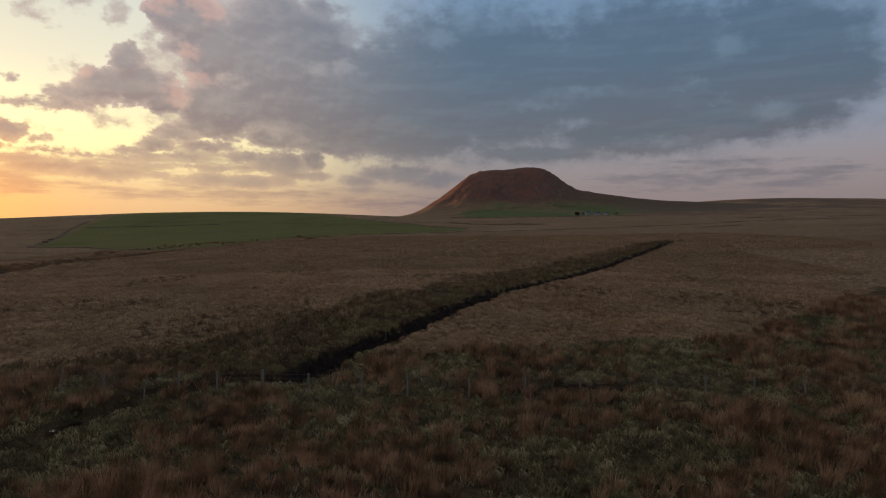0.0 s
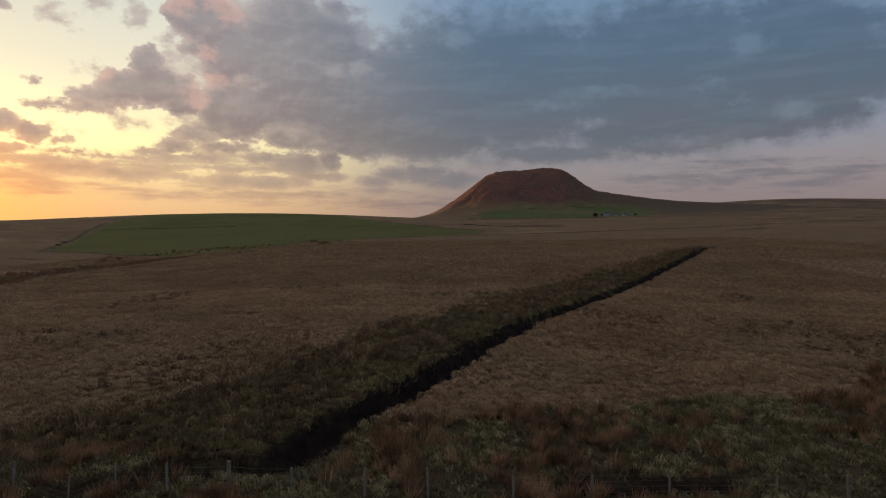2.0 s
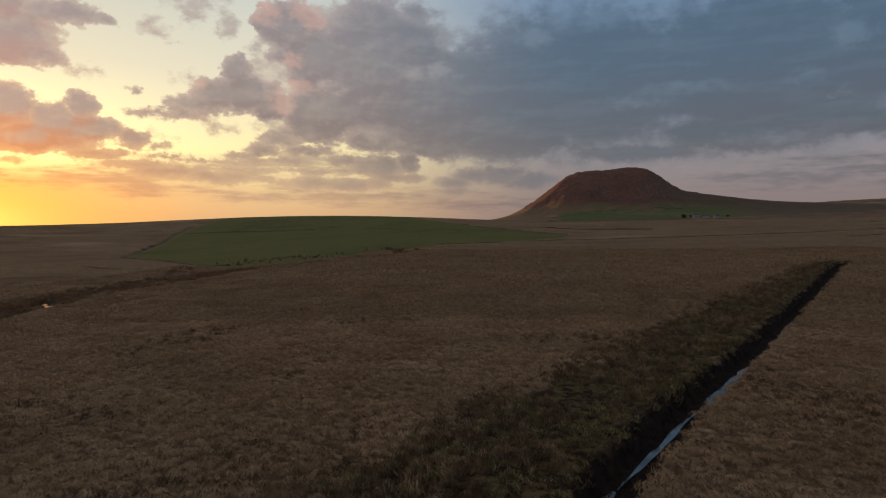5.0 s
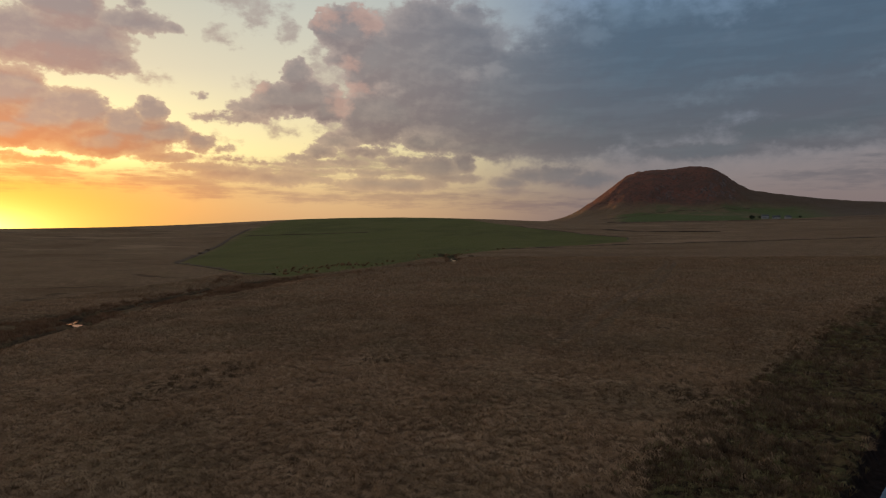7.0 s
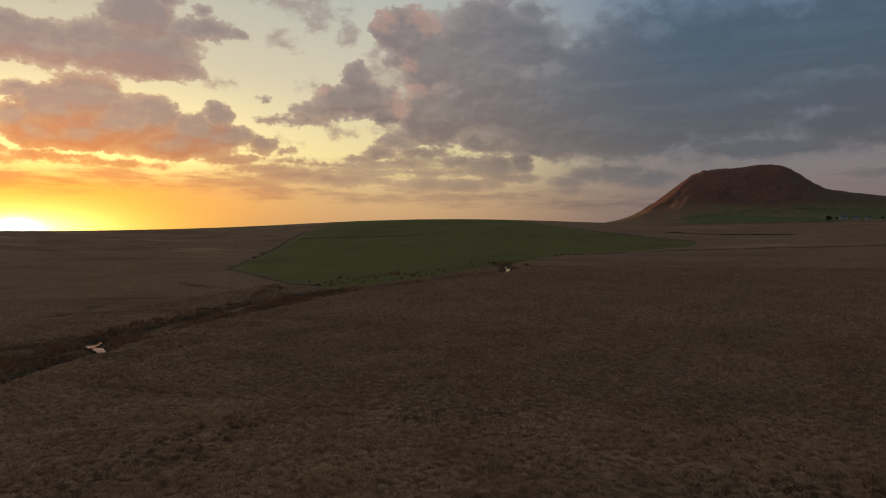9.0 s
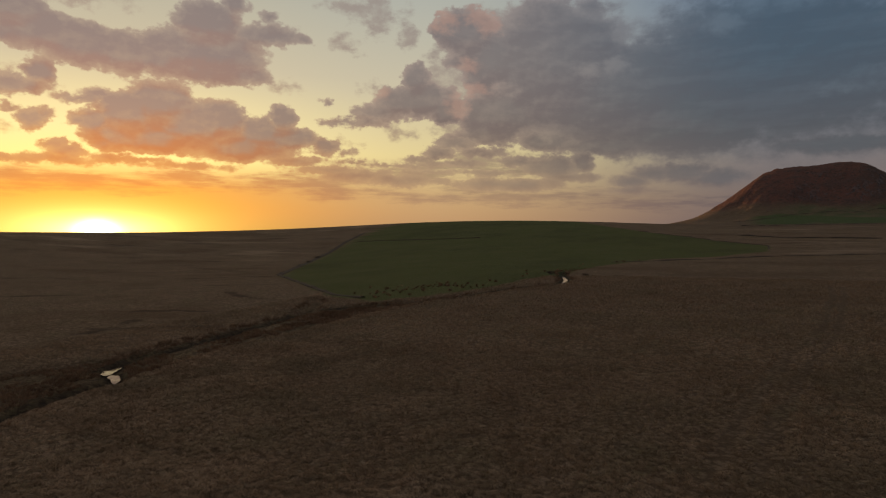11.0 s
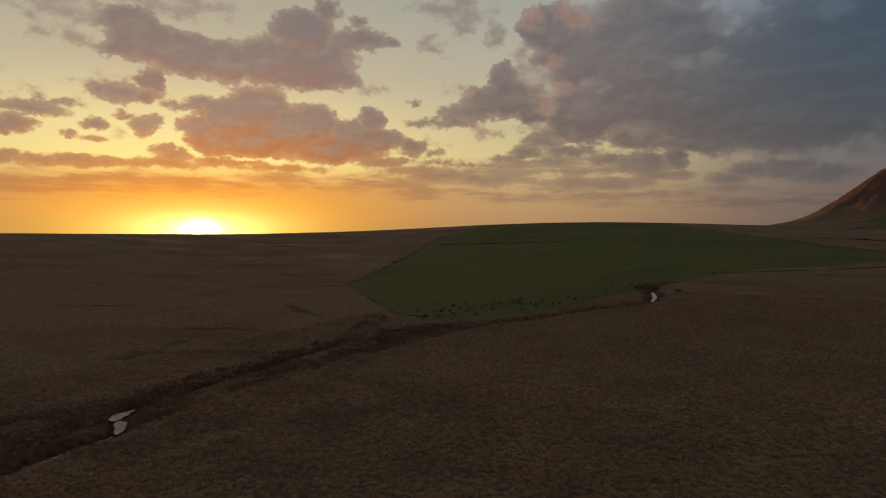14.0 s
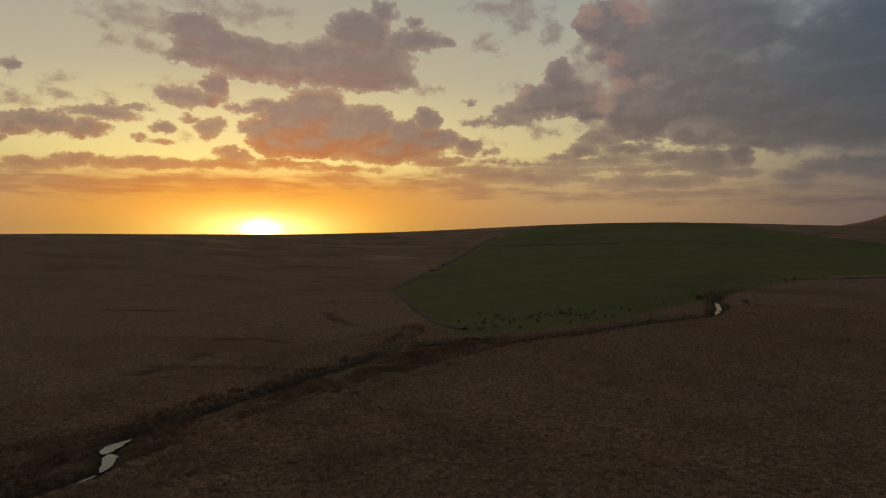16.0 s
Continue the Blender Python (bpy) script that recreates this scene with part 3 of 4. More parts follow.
def blade_material(name, stops, patch=0.25, drift=None):
    """Stems and blades: a hue for each blade and a slow drift from clump to clump."""
    m, n = surface(name)
    p = spot(n)
    geo = n.node("ShaderNodeNewGeometry")
    clump_ = n.span(n.noise(p, 1.1, 2, 0.5), 0.32, 0.68)
    mixv = n.math("MULTIPLY_ADD", geo.outputs["Random Per Island"], 0.13, n.math("MULTIPLY", n.span(n.noise(p, patch, 3, 0.6), 0.3, 0.7), 0.36))
    mixv = n.math("MULTIPLY_ADD", clump_, 0.44, mixv)
    c = n.ramp(mixv, stops)
    if drift:
        c = n.mix(n.math("MULTIPLY", n.span(n.noise(p, 0.05, 4, 0.6), 0.46, 0.62), 0.5), c, n.mix(mixv, rgb(*[v * 0.6 for v in drift]), rgb(*[v * 1.4 for v in drift])))
    b = finish(n, c, 0.8, spec=0.15)
    t = n.node("ShaderNodeBsdfTranslucent")
    n.put(t.inputs[0], c)
    mx = n.node("ShaderNodeMixShader")
    mx.inputs[0].default_value = 0.25
    n.put(mx.inputs[1], b.outputs[0])
    n.put(mx.inputs[2], t.outputs[0])
    out = [k for k in n.tree.nodes if k.type == "OUTPUT_MATERIAL"][0]
    n.put(out.inputs[0], mx.outputs[0])
    return m


def hill_material():
    m, n = surface("hill_slopes")
    p = spot(n)
    z = n.node("ShaderNodeSeparateXYZ")
    n.put(z.inputs[0], p)
    nz = n.node("ShaderNodeSeparateXYZ")
    n.put(nz.inputs[0], n.node("ShaderNodeNewGeometry").outputs["Normal"])
    mott = n.noise(p, 0.035, 6, 0.65)
    fine_n = n.noise(p, 0.2, 5, 0.65)
    heath = n.mix(n.span(mott, 0.35, 0.65), rgb(0.200, 0.088, 0.060), rgb(0.140, 0.076, 0.056))
    heath = n.mix(n.span(fine_n, 0.5, 0.7), heath, rgb(0.090, 0.062, 0.047))
    rock = n.mix(n.span(fine_n, 0.4, 0.65), rgb(0.175, 0.130, 0.108), rgb(0.075, 0.058, 0.050))
    crag = n.math("MULTIPLY", n.span(nz.outputs[2], 0.84, 0.62), n.span(n.noise(n.vec("MULTIPLY", p, (1, 1, 0.3)), 0.09, 6, 0.7), 0.48, 0.58))
    heath = n.mix(n.math("MULTIPLY", n.span(z.outputs[0], 190.0, 330.0), 0.8), heath, n.mix(fine_n, rgb(0.135, 0.098, 0.058), rgb(0.085, 0.062, 0.042)))
    crag = n.math("MULTIPLY", crag, n.span(z.outputs[0], 90.0, 170.0, 0.3, 1.0))
    c = n.mix(crag, heath, rock)
    green = n.mix(n.span(mott, 0.4, 0.6), rgb(0.125, 0.118, 0.055), rgb(0.175, 0.130, 0.070))
    level = n.math("ADD", z.outputs[2], n.math("MULTIPLY", n.math("SUBTRACT", n.noise(p, 0.012, 4, 0.6), 0.5), 40.0))
    green = n.mix(n.span(z.outputs[0], 300.0, 470.0), green, n.mix(fine_n, rgb(0.150, 0.105, 0.070), rgb(0.100, 0.072, 0.052)))
    toe = n.mix(fine_n, rgb(0.230, 0.150, 0.085), rgb(0.150, 0.100, 0.062))
    green = n.mix(n.span(z.outputs[0], 130.0, 40.0), green, toe)
    c = n.mix(n.span(level, 80.0, 58.0), c, green)
    c = n.mix(attr(n, "pasture"), c, n.mix(fine_n, rgb(0.090, 0.115, 0.040), rgb(0.110, 0.122, 0.048)))
    finish(n, c, 0.95, bump(n, n.math("ADD", n.math("MULTIPLY", mott, 2.0), fine_n), 0.8, 6.0), spec=0.1)
    return m


def water_material():
    m, n = surface("peat_water")
    p = spot(n)
    finish(n, rgb(0.010, 0.008, 0.006), 0.04, bump(n, n.noise(p, 3.5, 4, 0.6), 0.06, 0.05), spec=1.0)
    return m


def wood_material():
    m, n = surface("weathered_post_wood")
    p = spot(n)
    g = n.noise(n.vec("MULTIPLY", p, (14, 14, 1.2)), 2.0, 5, 0.65)
    c = n.mix(n.span(g, 0.3, 0.7), rgb(0.13, 0.105, 0.08), rgb(0.24, 0.205, 0.165))
    finish(n, n.mix(n.span(n.noise(p, 1.5, 4), 0.55, 0.75), c, rgb(0.13, 0.14, 0.09)), 0.85, bump(n, g, 0.5, 0.01), spec=0.08)
    return m


def plain_material(name, a, b, scale, rough=0.85, metal=0.0, relief=0.02):
    m, n = surface(name)
    g = n.noise(spot(n), scale, 5, 0.62)
    finish(n, n.mix(n.span(g, 0.35, 0.68), rgb(*a), rgb(*b)), rough, bump(n, g, 0.5, relief), metal, 0.08 if rough > 0.5 else 0.5)
    return m


GROUND = ground_material()
HILL = hill_material()
WATER = water_material()
WOOD = wood_material()
WIRE = plain_material("rusty_wire", (0.10, 0.07, 0.05), (0.20, 0.18, 0.17), 8.0, 0.55, 0.8, 0.001)
STONE = plain_material("mossy_wall_stone", (0.075, 0.055, 0.038), (0.150, 0.105, 0.070), 0.9, 0.95, 0.0, 0.15)
SCRUB = plain_material("bare_thorn_twigs", (0.035, 0.025, 0.017), (0.080, 0.056, 0.036), 1.5, 0.9, 0.0, 0.05)
THORN = plain_material("brown_thorn_twigs", (0.075, 0.050, 0.032), (0.165, 0.112, 0.070), 1.5, 0.9, 0.0, 0.05)
BARK = plain_material("dark_bark", (0.035, 0.028, 0.022), (0.07, 0.055, 0.045), 3.0, 0.9, 0.0, 0.05)
LEAF = plain_material("dark_evergreen_leaves", (0.045, 0.052, 0.028), (0.080, 0.086, 0.046), 1.2, 0.8, 0.0, 0.02)
RENDERED = plain_material("whitewashed_render", (0.30, 0.288, 0.265), (0.40, 0.385, 0.355), 0.6, 0.9, 0.0, 0.01)
SLATE = plain_material("grey_slate", (0.06, 0.06, 0.065), (0.11, 0.11, 0.115), 1.2, 0.6, 0.0, 0.02)
GLASS = plain_material("dark_window_glass", (0.010, 0.012, 0.014), (0.02, 0.022, 0.025), 0.5, 0.08, 0.0, 0.0)
PAINT = plain_material("worn_door_paint", (0.08, 0.03, 0.025), (0.12, 0.05, 0.04), 2.0, 0.6, 0.0, 0.002)
MOOR_BLADE = blade_material("bleached_moor_grass", [(0.0, (0.165, 0.099, 0.052)), (0.35, (0.310, 0.187, 0.101)), (0.7, (0.430, 0.274, 0.159)), (1.0, (0.540, 0.366, 0.219))], 0.12, (0.285, 0.202, 0.115))
RUSH_BLADE = blade_material("russet_rushes", [(0.0, (0.050, 0.028, 0.016)), (0.33, (0.150, 0.081, 0.043)), (0.63, (0.345, 0.190, 0.103)), (1.0, (0.610, 0.380, 0.226))], 0.5)
GREEN_BLADE = blade_material("dull_green_grass", [(0.0, (0.044, 0.034, 0.017)), (0.5, (0.190, 0.156, 0.074)), (1.0, (0.460, 0.355, 0.196))], 0.3)
BANK_BLADE = blade_material("dark_bank_growth", [(0.0, (0.028, 0.018, 0.010)), (0.35, (0.140, 0.080, 0.044)), (0.65, (0.182, 0.155, 0.065)), (1.0, (0.400, 0.268, 0.144))], 0.35)
SEDGE_BLADE = blade_material("dark_sedge", [(0.0, (0.035, 0.023, 0.014)), (0.4, (0.149, 0.094, 0.053)), (0.7, (0.270, 0.172, 0.096)), (1.0, (0.486, 0.325, 0.195))], 0.3)
STREAM_BLADE = blade_material("brown_streamside_rushes", [(0.0, (0.090, 0.050, 0.028)), (0.5, (0.235, 0.128, 0.070)), (1.0, (0.400, 0.240, 0.136))], 0.1)
SCRUB_BLADE = blade_material("dark_heather", [(0.0, (0.055, 0.035, 0.020)), (0.5, (0.150, 0.098, 0.053)), (1.0, (0.290, 0.190, 0.106))], 0.3)
# MOOR_BLADE in darker tones, for the two wide plots beyond y = 112
DARKER_BLADE = blade_material("dull_moor_grass", [(0.0, (0.140, 0.084, 0.044)), (0.35, (0.268, 0.161, 0.086)), (0.7, (0.378, 0.240, 0.138)), (1.0, (0.480, 0.324, 0.192))], 0.12, (0.250, 0.178, 0.098))


# ---------------------------------------------------------------- mesh helpers
def mesh_from(name, verts, faces, material, smooth=False):
    """A mesh from arrays; every face has the same number of corners."""
    verts, faces = np.asarray(verts, np.float32), np.asarray(faces, np.int32)
    me = bpy.data.meshes.new(name)
    k = faces.shape[1]
    me.vertices.add(len(verts))
    me.vertices.foreach_set("co", verts.ravel())
    me.loops.add(faces.size)
    me.loops.foreach_set("vertex_index", faces.ravel())
    me.polygons.add(len(faces))
    me.polygons.foreach_set("loop_start", np.arange(0, faces.size, k, dtype=np.int32))
    me.polygons.foreach_set("use_smooth", np.full(len(faces), smooth))
    me.update(calc_edges=True)
    me.materials.append(material)
    return me


def sheet(name, xs, ys, height, material, masks=None):
    gx, gy = np.meshgrid(xs, ys)
    z = height(gx, gy)
    nx, ny = len(xs), len(ys)
    idx = np.arange(nx * ny).reshape(ny, nx)
    faces = np.stack([idx[:-1, :-1], idx[:-1, 1:], idx[1:, 1:], idx[1:, :-1]], -1).reshape(-1, 4)
    me = mesh_from(name, np.stack([gx, gy, z], -1).reshape(-1, 3), faces, material, True)
    for key, fn in (masks or {}).items():
        a_ = me.attributes.new(key, "FLOAT", "POINT")
        a_.data.foreach_set("value", fn(gx, gy).astype(np.float32).ravel())
    return new(name, me)


def graded(*runs):
    """Grid lines: runs of (start, end, first spacing, last spacing)."""
    out = []
    for lo, hi, s0, s1 in runs:
        v = lo
        while v < hi - 1e-6:
            out.append(v)
            v += s0 + (s1 - s0) * (v - lo) / (hi - lo)
    return np.array(out + [runs[-1][1]])


def part(name, bm, material, parent, label=""):
    me = bpy.data.meshes.new(name)
    bm.to_mesh(me)
    bm.free()
    me.materials.append(material)
    ob = new(name, me)
    ob.parent = parent
    return tagged(ob, label)


def thing(name, x, y, z, turn=0.0, **tags):
    ob = new(name)
    ob.empty_display_size = 0.2
    ob.matrix_basis = pose(x, y, z, 0, 0, turn)
    return tagged(ob, **tags)


def box(bm, x0, y0, z0, x1, y1, z1):
    m = Matrix.Translation(((x0 + x1) / 2, (y0 + y1) / 2, (z0 + z1) / 2)) @ Matrix.Diagonal((x1 - x0, y1 - y0, z1 - z0, 1))
    return bmesh.ops.create_cube(bm, size=1, matrix=m)["verts"]


def ground_z(x, y):
    return float(land(np.array([x]), np.array([y]))[0])


# ---------------------------------------------------------------- ground
def m_pasture(x, y):
    d = inside(x, y, FIELD)
    return step(d + (fbm(x, y, 9, 31) - 0.5) * 6, -1.5, 2.5)


def m_strip(x, y):
    d = inside(x, y, STRIP)
    ds, _ = along(x, y, STREAM)
    arm, _ = along(x, y, STREAM_ARM)
    floor_ = step(inside(x, y, VALLEY) + (fbm(x, y, 5, 17) - 0.5) * 3, -0.6, 0.8) * (0.25 + 0.4 * fbm(x, y, 8, 18))
    bog = np.maximum(step(np.minimum(ds, arm + 1.5) + (fbm(x, y, 7, 34) - 0.5) * 3, 3.6, 1.5) * 0.75, floor_)
    return np.maximum(step(d + (fbm(x, y, 4, 32) - 0.5) * 5, -0.8, 0.8), bog)


def m_wet(x, y):
    edge = 46.5 - 0.30 * np.clip(-4 - x, 0, 18) + 0.22 * np.clip(x + 4, 0, 28) + 1.05 * np.clip(x - 24, 0, 40) + (fbm(x, y, 8, 33) - 0.5) * 5
    return step(edge - y, -1.0, 1.5)


def m_rut(x, y):
    d = np.minimum(along(x, y, RUT_A)[0], along(x, y, RUT_B)[0])
    return step(d + (fuzz(x, y, 3, 35) - 0.5) * 0.8, 1.1, 0.3) * 0.8


def m_hag(x, y):
    best = np.zeros(np.shape(x))
    for k, line in enumerate(HAGS):
        d, s_ = along(x, y, line)
        best = np.maximum(best, step(d + (fbm(x, y, 5, 36) - 0.5) * 5, 2.2, 0.4) * (0.4 + 0.6 * fuzz(x, y, 6, 37)))
    return best


def m_peat(x, y):
    d, s = along(x, y, DITCH)
    e_, _ = along(x, y, SIDE_DRAIN)
    f, _ = along(x, y, STREAM)
    return np.maximum.reduce([step(d + (fuzz(x, y, 1.3, 9) - 0.5) * 0.5 + 0.7 * step(s, 3.6, 2.8), 1.75, 1.45) * (1 - 0.6 * step(s, 5.4, 4.4)), step(e_, 0.9, 0.6), 0.7 * step(f, 1.7, 1.0)])


XS = graded((-4200, -700, 160, 30), (-700, -160, 30, 2.5), (-160, -50, 1.2, 0.9), (-50, 85, 0.5, 0.5), (85, 200, 0.8, 4), (200, 800, 6, 30), (800, 4200, 30, 160))
YS = graded((-2500, -60, 200, 10), (-60, 14, 8, 1), (14, 130, 0.45, 0.5), (130, 222, 0.5, 0.8), (222, 345, 1.0, 1.4), (345, 900, 2.0, 9), (900, 1400, 9, 16), (1400, 4600, 20, 160))
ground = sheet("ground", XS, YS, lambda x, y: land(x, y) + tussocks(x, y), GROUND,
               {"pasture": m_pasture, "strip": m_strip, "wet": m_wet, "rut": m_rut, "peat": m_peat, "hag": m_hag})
tagged(ground, "rolling brown moorland with rough grass and a green pasture", "ground", kind="structure")

# ---------------------------------------------------------------- the dome-shaped hill
HILL_X, HILL_Y, HILL_TURN = 162.0, 1592.0, radians(5.8)
CREST = [(-290, -2), (-273, 1), (-203, 20), (-168, 46), (-119, 82), (-77, 110), (35, 114), (60, 117), (91, 108), (126, 83), (165, 55), (224, 43), (280, 33), (350, 22), (470, 11), (600, 2), (720, -2)]


def hill_rise(x, y):
    dx, dy = x - HILL_X, y - HILL_Y
    u = dx * math.cos(HILL_TURN) - dy * math.sin(HILL_TURN)
    v = dx * math.sin(HILL_TURN) + dy * math.cos(HILL_TURN)
    u = u + 6 + (fbm(x, y, 60, 41) - 0.5) * 14
    top = sum(np.interp(u + k, *zip(*CREST)) for k in (-18, -9, 0, 9, 18)) / 5
    v = v + (fbm(x, y, 80, 42) - 0.5) * 50
    fall = 0.8 * np.exp(-(np.abs(v) / 150) ** 4) + 0.2 * np.clip(1 - (v / 390) ** 2, 0, 1) ** 2
    rise = top * fall
    rough_ = step(rise, 15, 60)
    return rise + rough_ * ((fbm(x, y, 22, 43) - 0.5) * 9 + np.abs(fbm(x, y, 9, 44) - 0.5) * -5) - 2.5 + 2.5 * step(rise, 0, 3)


def hill_pasture(x, y):
    return step(fbm(x, y, 130, 45), 0.36, 0.44) * step(y, 1230, 1245) * step(y, 1405 + x * 0.05, 1385 + x * 0.05) * step(x, 20, 60) * step(x, 420, 330)


hill = sheet("hill", np.arange(-160, 900, 5.0), np.arange(1180, 1990, 5.0), lambda x, y: land(x, y) + hill_rise(x, y) + 0.3, HILL, {"pasture": hill_pasture})
tagged(hill, "steep flat-topped rocky hill with russet heather slopes", "hill", kind="structure")


def surface_z(x, y):
    g = ground_z(x, y)
    if -155 < x < 895 and 1185 < y < 1985:
        g = max(g, g + float(hill_rise(np.array([x]), np.array([y]))[0]) + 0.3)
    return g


# ---------------------------------------------------------------- water
def water_ribbon(name, line, width, drop, label):
    """A strip of still water that follows a channel and ends in ragged banks."""
    pts = []
    for (ax, ay), (bx, by) in zip(line, line[1:]):
        k = max(3, int(math.hypot(bx - ax, by - ay) / 0.45))
        pts += [(ax + (bx - ax) * i / k, ay + (by - ay) * i / k) for i in range(k)]
    pts.append(line[-1])
    verts, faces = [], []
    beds = [ground_z(*q_) for q_ in pts]
    for i, (x, y) in enumerate(pts):
        (ax, ay), (bx, by) = pts[max(i - 1, 0)], pts[min(i + 1, len(pts) - 1)]
        l = math.hypot(bx - ax, by - ay)
        nx, ny = -(by - ay) / l, (bx - ax) / l
        reach = beds[max(0, i - 6):i + 7]
        z = sum(reach) / len(reach) + drop
        e = i / (len(pts) - 1)
        half = width / 2 * (0.15 + 0.85 * min(1.0, 5 * e, 5 * (1 - e))) * (0.55 + 0.9 * float(fuzz(x, y, 1.7, 81)))
        slip = (float(fuzz(x, y, 2.3, 82)) - 0.5) * width * 0.4
        for s in (-1, -0.5, 0.5, 1):
            verts.append((x + nx * (s * half + slip), y + ny * (s * half + slip), z))
        if i:
            a_ = 4 * i
            faces += [(a_ - 4 + j, a_ - 3 + j, a_ + 1 + j, a_ + j) for j in range(3)]
    return tagged(new(name, mesh_from(name, verts, faces, WATER, True)), label, "water", kind="structure")


water_ribbon("water", [(-19.6, 31.9), (-18.9, 33.6)], 0.9, 0.42, "shallow pale water where two ditches meet")
water_ribbon("water", [(-5.4, 48.6), (-3.3, 53.2), (-1.3, 57.8), (0.7, 62.2)], 1.0, 0.2, "broken grey water in a black peat ditch")
water_ribbon("water", [(0.9, 62.4), (2.4, 65.4), (5.2, 71.0), (8.2, 76.8)], 0.35, 0.12, "broken trickle of water in a peat ditch")
water_ribbon("water", [(8.4, 77.0), (10.0, 79.6), (13.0, 85.2), (17.0, 93.4)], 1.15, 0.16, "pale water lying in a straight peat ditch")
water_ribbon("water", [(17.2, 93.8), (20.0, 99.7), (26.2, 112.4), (28.2, 116.8), (35.7, 131.8)], 0.5, 0.1, "broken trickle of water in a peat ditch")
water_ribbon("water", [(-17.0, 37.6), (-13, 39.5), (-9.6, 40.3), (-8.6, 42.0)], 0.75, 0.2, "still pale water in the ditch behind the fence")
water_ribbon("water", [(4.6, 38.9), (7, 38.7), (10.6, 39.0)], 0.9, 0.15, "small dark puddle beside the fence")
water_ribbon("water", [(-85.2, 120), (-85.9, 123.5), (-86.3, 126.5), (-86.5, 128.8), (-87.3, 131)], 0.7, 0.1, "narrow broken trickle of the moorland stream")
water_ribbon("water", [(-87.2, 131.4), (-88.4, 132.6), (-90.8, 134.3), (-92.2, 134.9)], 1.5, 0.22, "shallow riffle of the moorland stream between stones")
water_ribbon("water", [(-92.6, 134.4), (-93.9, 135.5), (-95.0, 137.2), (-95.6, 139.2)], 1.8, 0.26, "still pool of a moorland stream reflecting the sky")
water_ribbon("water", [(-56.6, 276), (-58.4, 288), (-60.5, 296), (-64, 308)], 1.2, 0.3, "bend of a moorland stream below the pasture")


# ---------------------------------------------------------------- grasses and rushes
rng = np.random.default_rng(7)


def scatter(x0, x1, y0, y1, per_m2):
    n_ = int((x1 - x0) * (y1 - y0) * per_m2)
    return rng.uniform(x0, x1, n_), rng.uniform(y0, y1, n_)


def plots(x0, x1, y0, y1, per_m2):
    """Places that keep some distance from each other, as tussocks do."""
    gap = per_m2 ** -0.5
    px, py = np.meshgrid(np.arange(x0, x1, gap), np.arange(y0, y1, gap))
    return px.ravel() + rng.uniform(-0.42, 0.42, px.size) * gap, py.ravel() + rng.uniform(-0.42, 0.42, px.size) * gap


def tufts(name, x, y, tall, spread, blades, blade_w, material, label, category="grass", lean=0.45, domed=0.0):
    """Clumps of narrow blades that fan out from their roots, all in one mesh."""
    k = len(x)
    z = land(x, y) + tussocks(x, y)
    n_ = k * blades
    tall_b = np.repeat(tall, blades) * rng.uniform(0.55, 1.1, n_)
    ang = rng.uniform(0, 2 * np.pi, n_)
    rad = np.repeat(spread, blades) * np.sqrt(rng.uniform(0, 1, n_))
    bx, by = np.repeat(x, blades) + np.cos(ang) * rad * 0.6, np.repeat(y, blades) + np.sin(ang) * rad * 0.6
    bz = np.repeat(z, blades) - 0.05
    tilt = lean * rng.uniform(0.2, 1.3, n_)
    tx, ty = bx + np.cos(ang) * tall_b * tilt + 0.10 * tall_b, by + np.sin(ang) * tall_b * tilt - 0.05 * tall_b
    tz = bz + tall_b * np.sqrt(np.maximum(0.15, 1 - tilt ** 2 * 0.6))
    turn = rng.uniform(0, np.pi, n_)
    # the outer blades of a tussock hang over like thatch
    hang = rng.uniform(0, 1, n_) < domed
    cx_, cy_, wide_ = np.repeat(x, blades), np.repeat(y, blades), np.repeat(spread, blades)
    start = wide_ * rng.uniform(0.0, 0.55, n_)
    bx, by = np.where(hang, cx_ + np.cos(ang) * start, bx), np.where(hang, cy_ + np.sin(ang) * start, by)
    end = start + wide_ * rng.uniform(0.35, 0.75, n_)
    stray = ang + rng.normal(0, 0.75, n_)
    tx = np.where(hang, bx + np.cos(stray) * (end - start) + 0.12 * wide_, tx)
    ty = np.where(hang, by + np.sin(stray) * (end - start) - 0.08 * wide_, ty)
    high_ = np.repeat(tall, blades) * rng.uniform(0.75, 1.0, n_)
    tz = np.where(hang, bz + high_ * np.maximum(0.1, 1 - (end / wide_) ** 2 * 0.75), tz)
    bz = np.where(hang, bz + high_ * (1 - (start / wide_) ** 2 * 0.5), bz)
    turn = np.where(hang, stray + np.pi / 2, turn)
    wx, wy = np.cos(turn) * blade_w / 2, np.sin(turn) * blade_w / 2
    verts = np.empty((n_, 3, 3), np.float32)
    verts[:, 0] = np.stack([bx - wx, by - wy, bz], 1)
    verts[:, 1] = np.stack([bx + wx, by + wy, bz], 1)
    verts[:, 2] = np.stack([tx, ty, tz], 1)
    ob = new(name, mesh_from(name, verts.reshape(-1, 3), np.arange(n_ * 3).reshape(-1, 3), material))
    return tagged(ob, label, category, kind="stuff")


def clear_of_water(x, y, gap=1.3):
    d, s = along(x, y, DITCH)
    return (d > np.where(s < 4.6, np.minimum(gap, 0.9), gap + 0.3 * (s < 5.6))) & (along(x, y, STREAM)[0] > gap + 0.9) & (along(x, y, SIDE_DRAIN)[0] > 0.8)


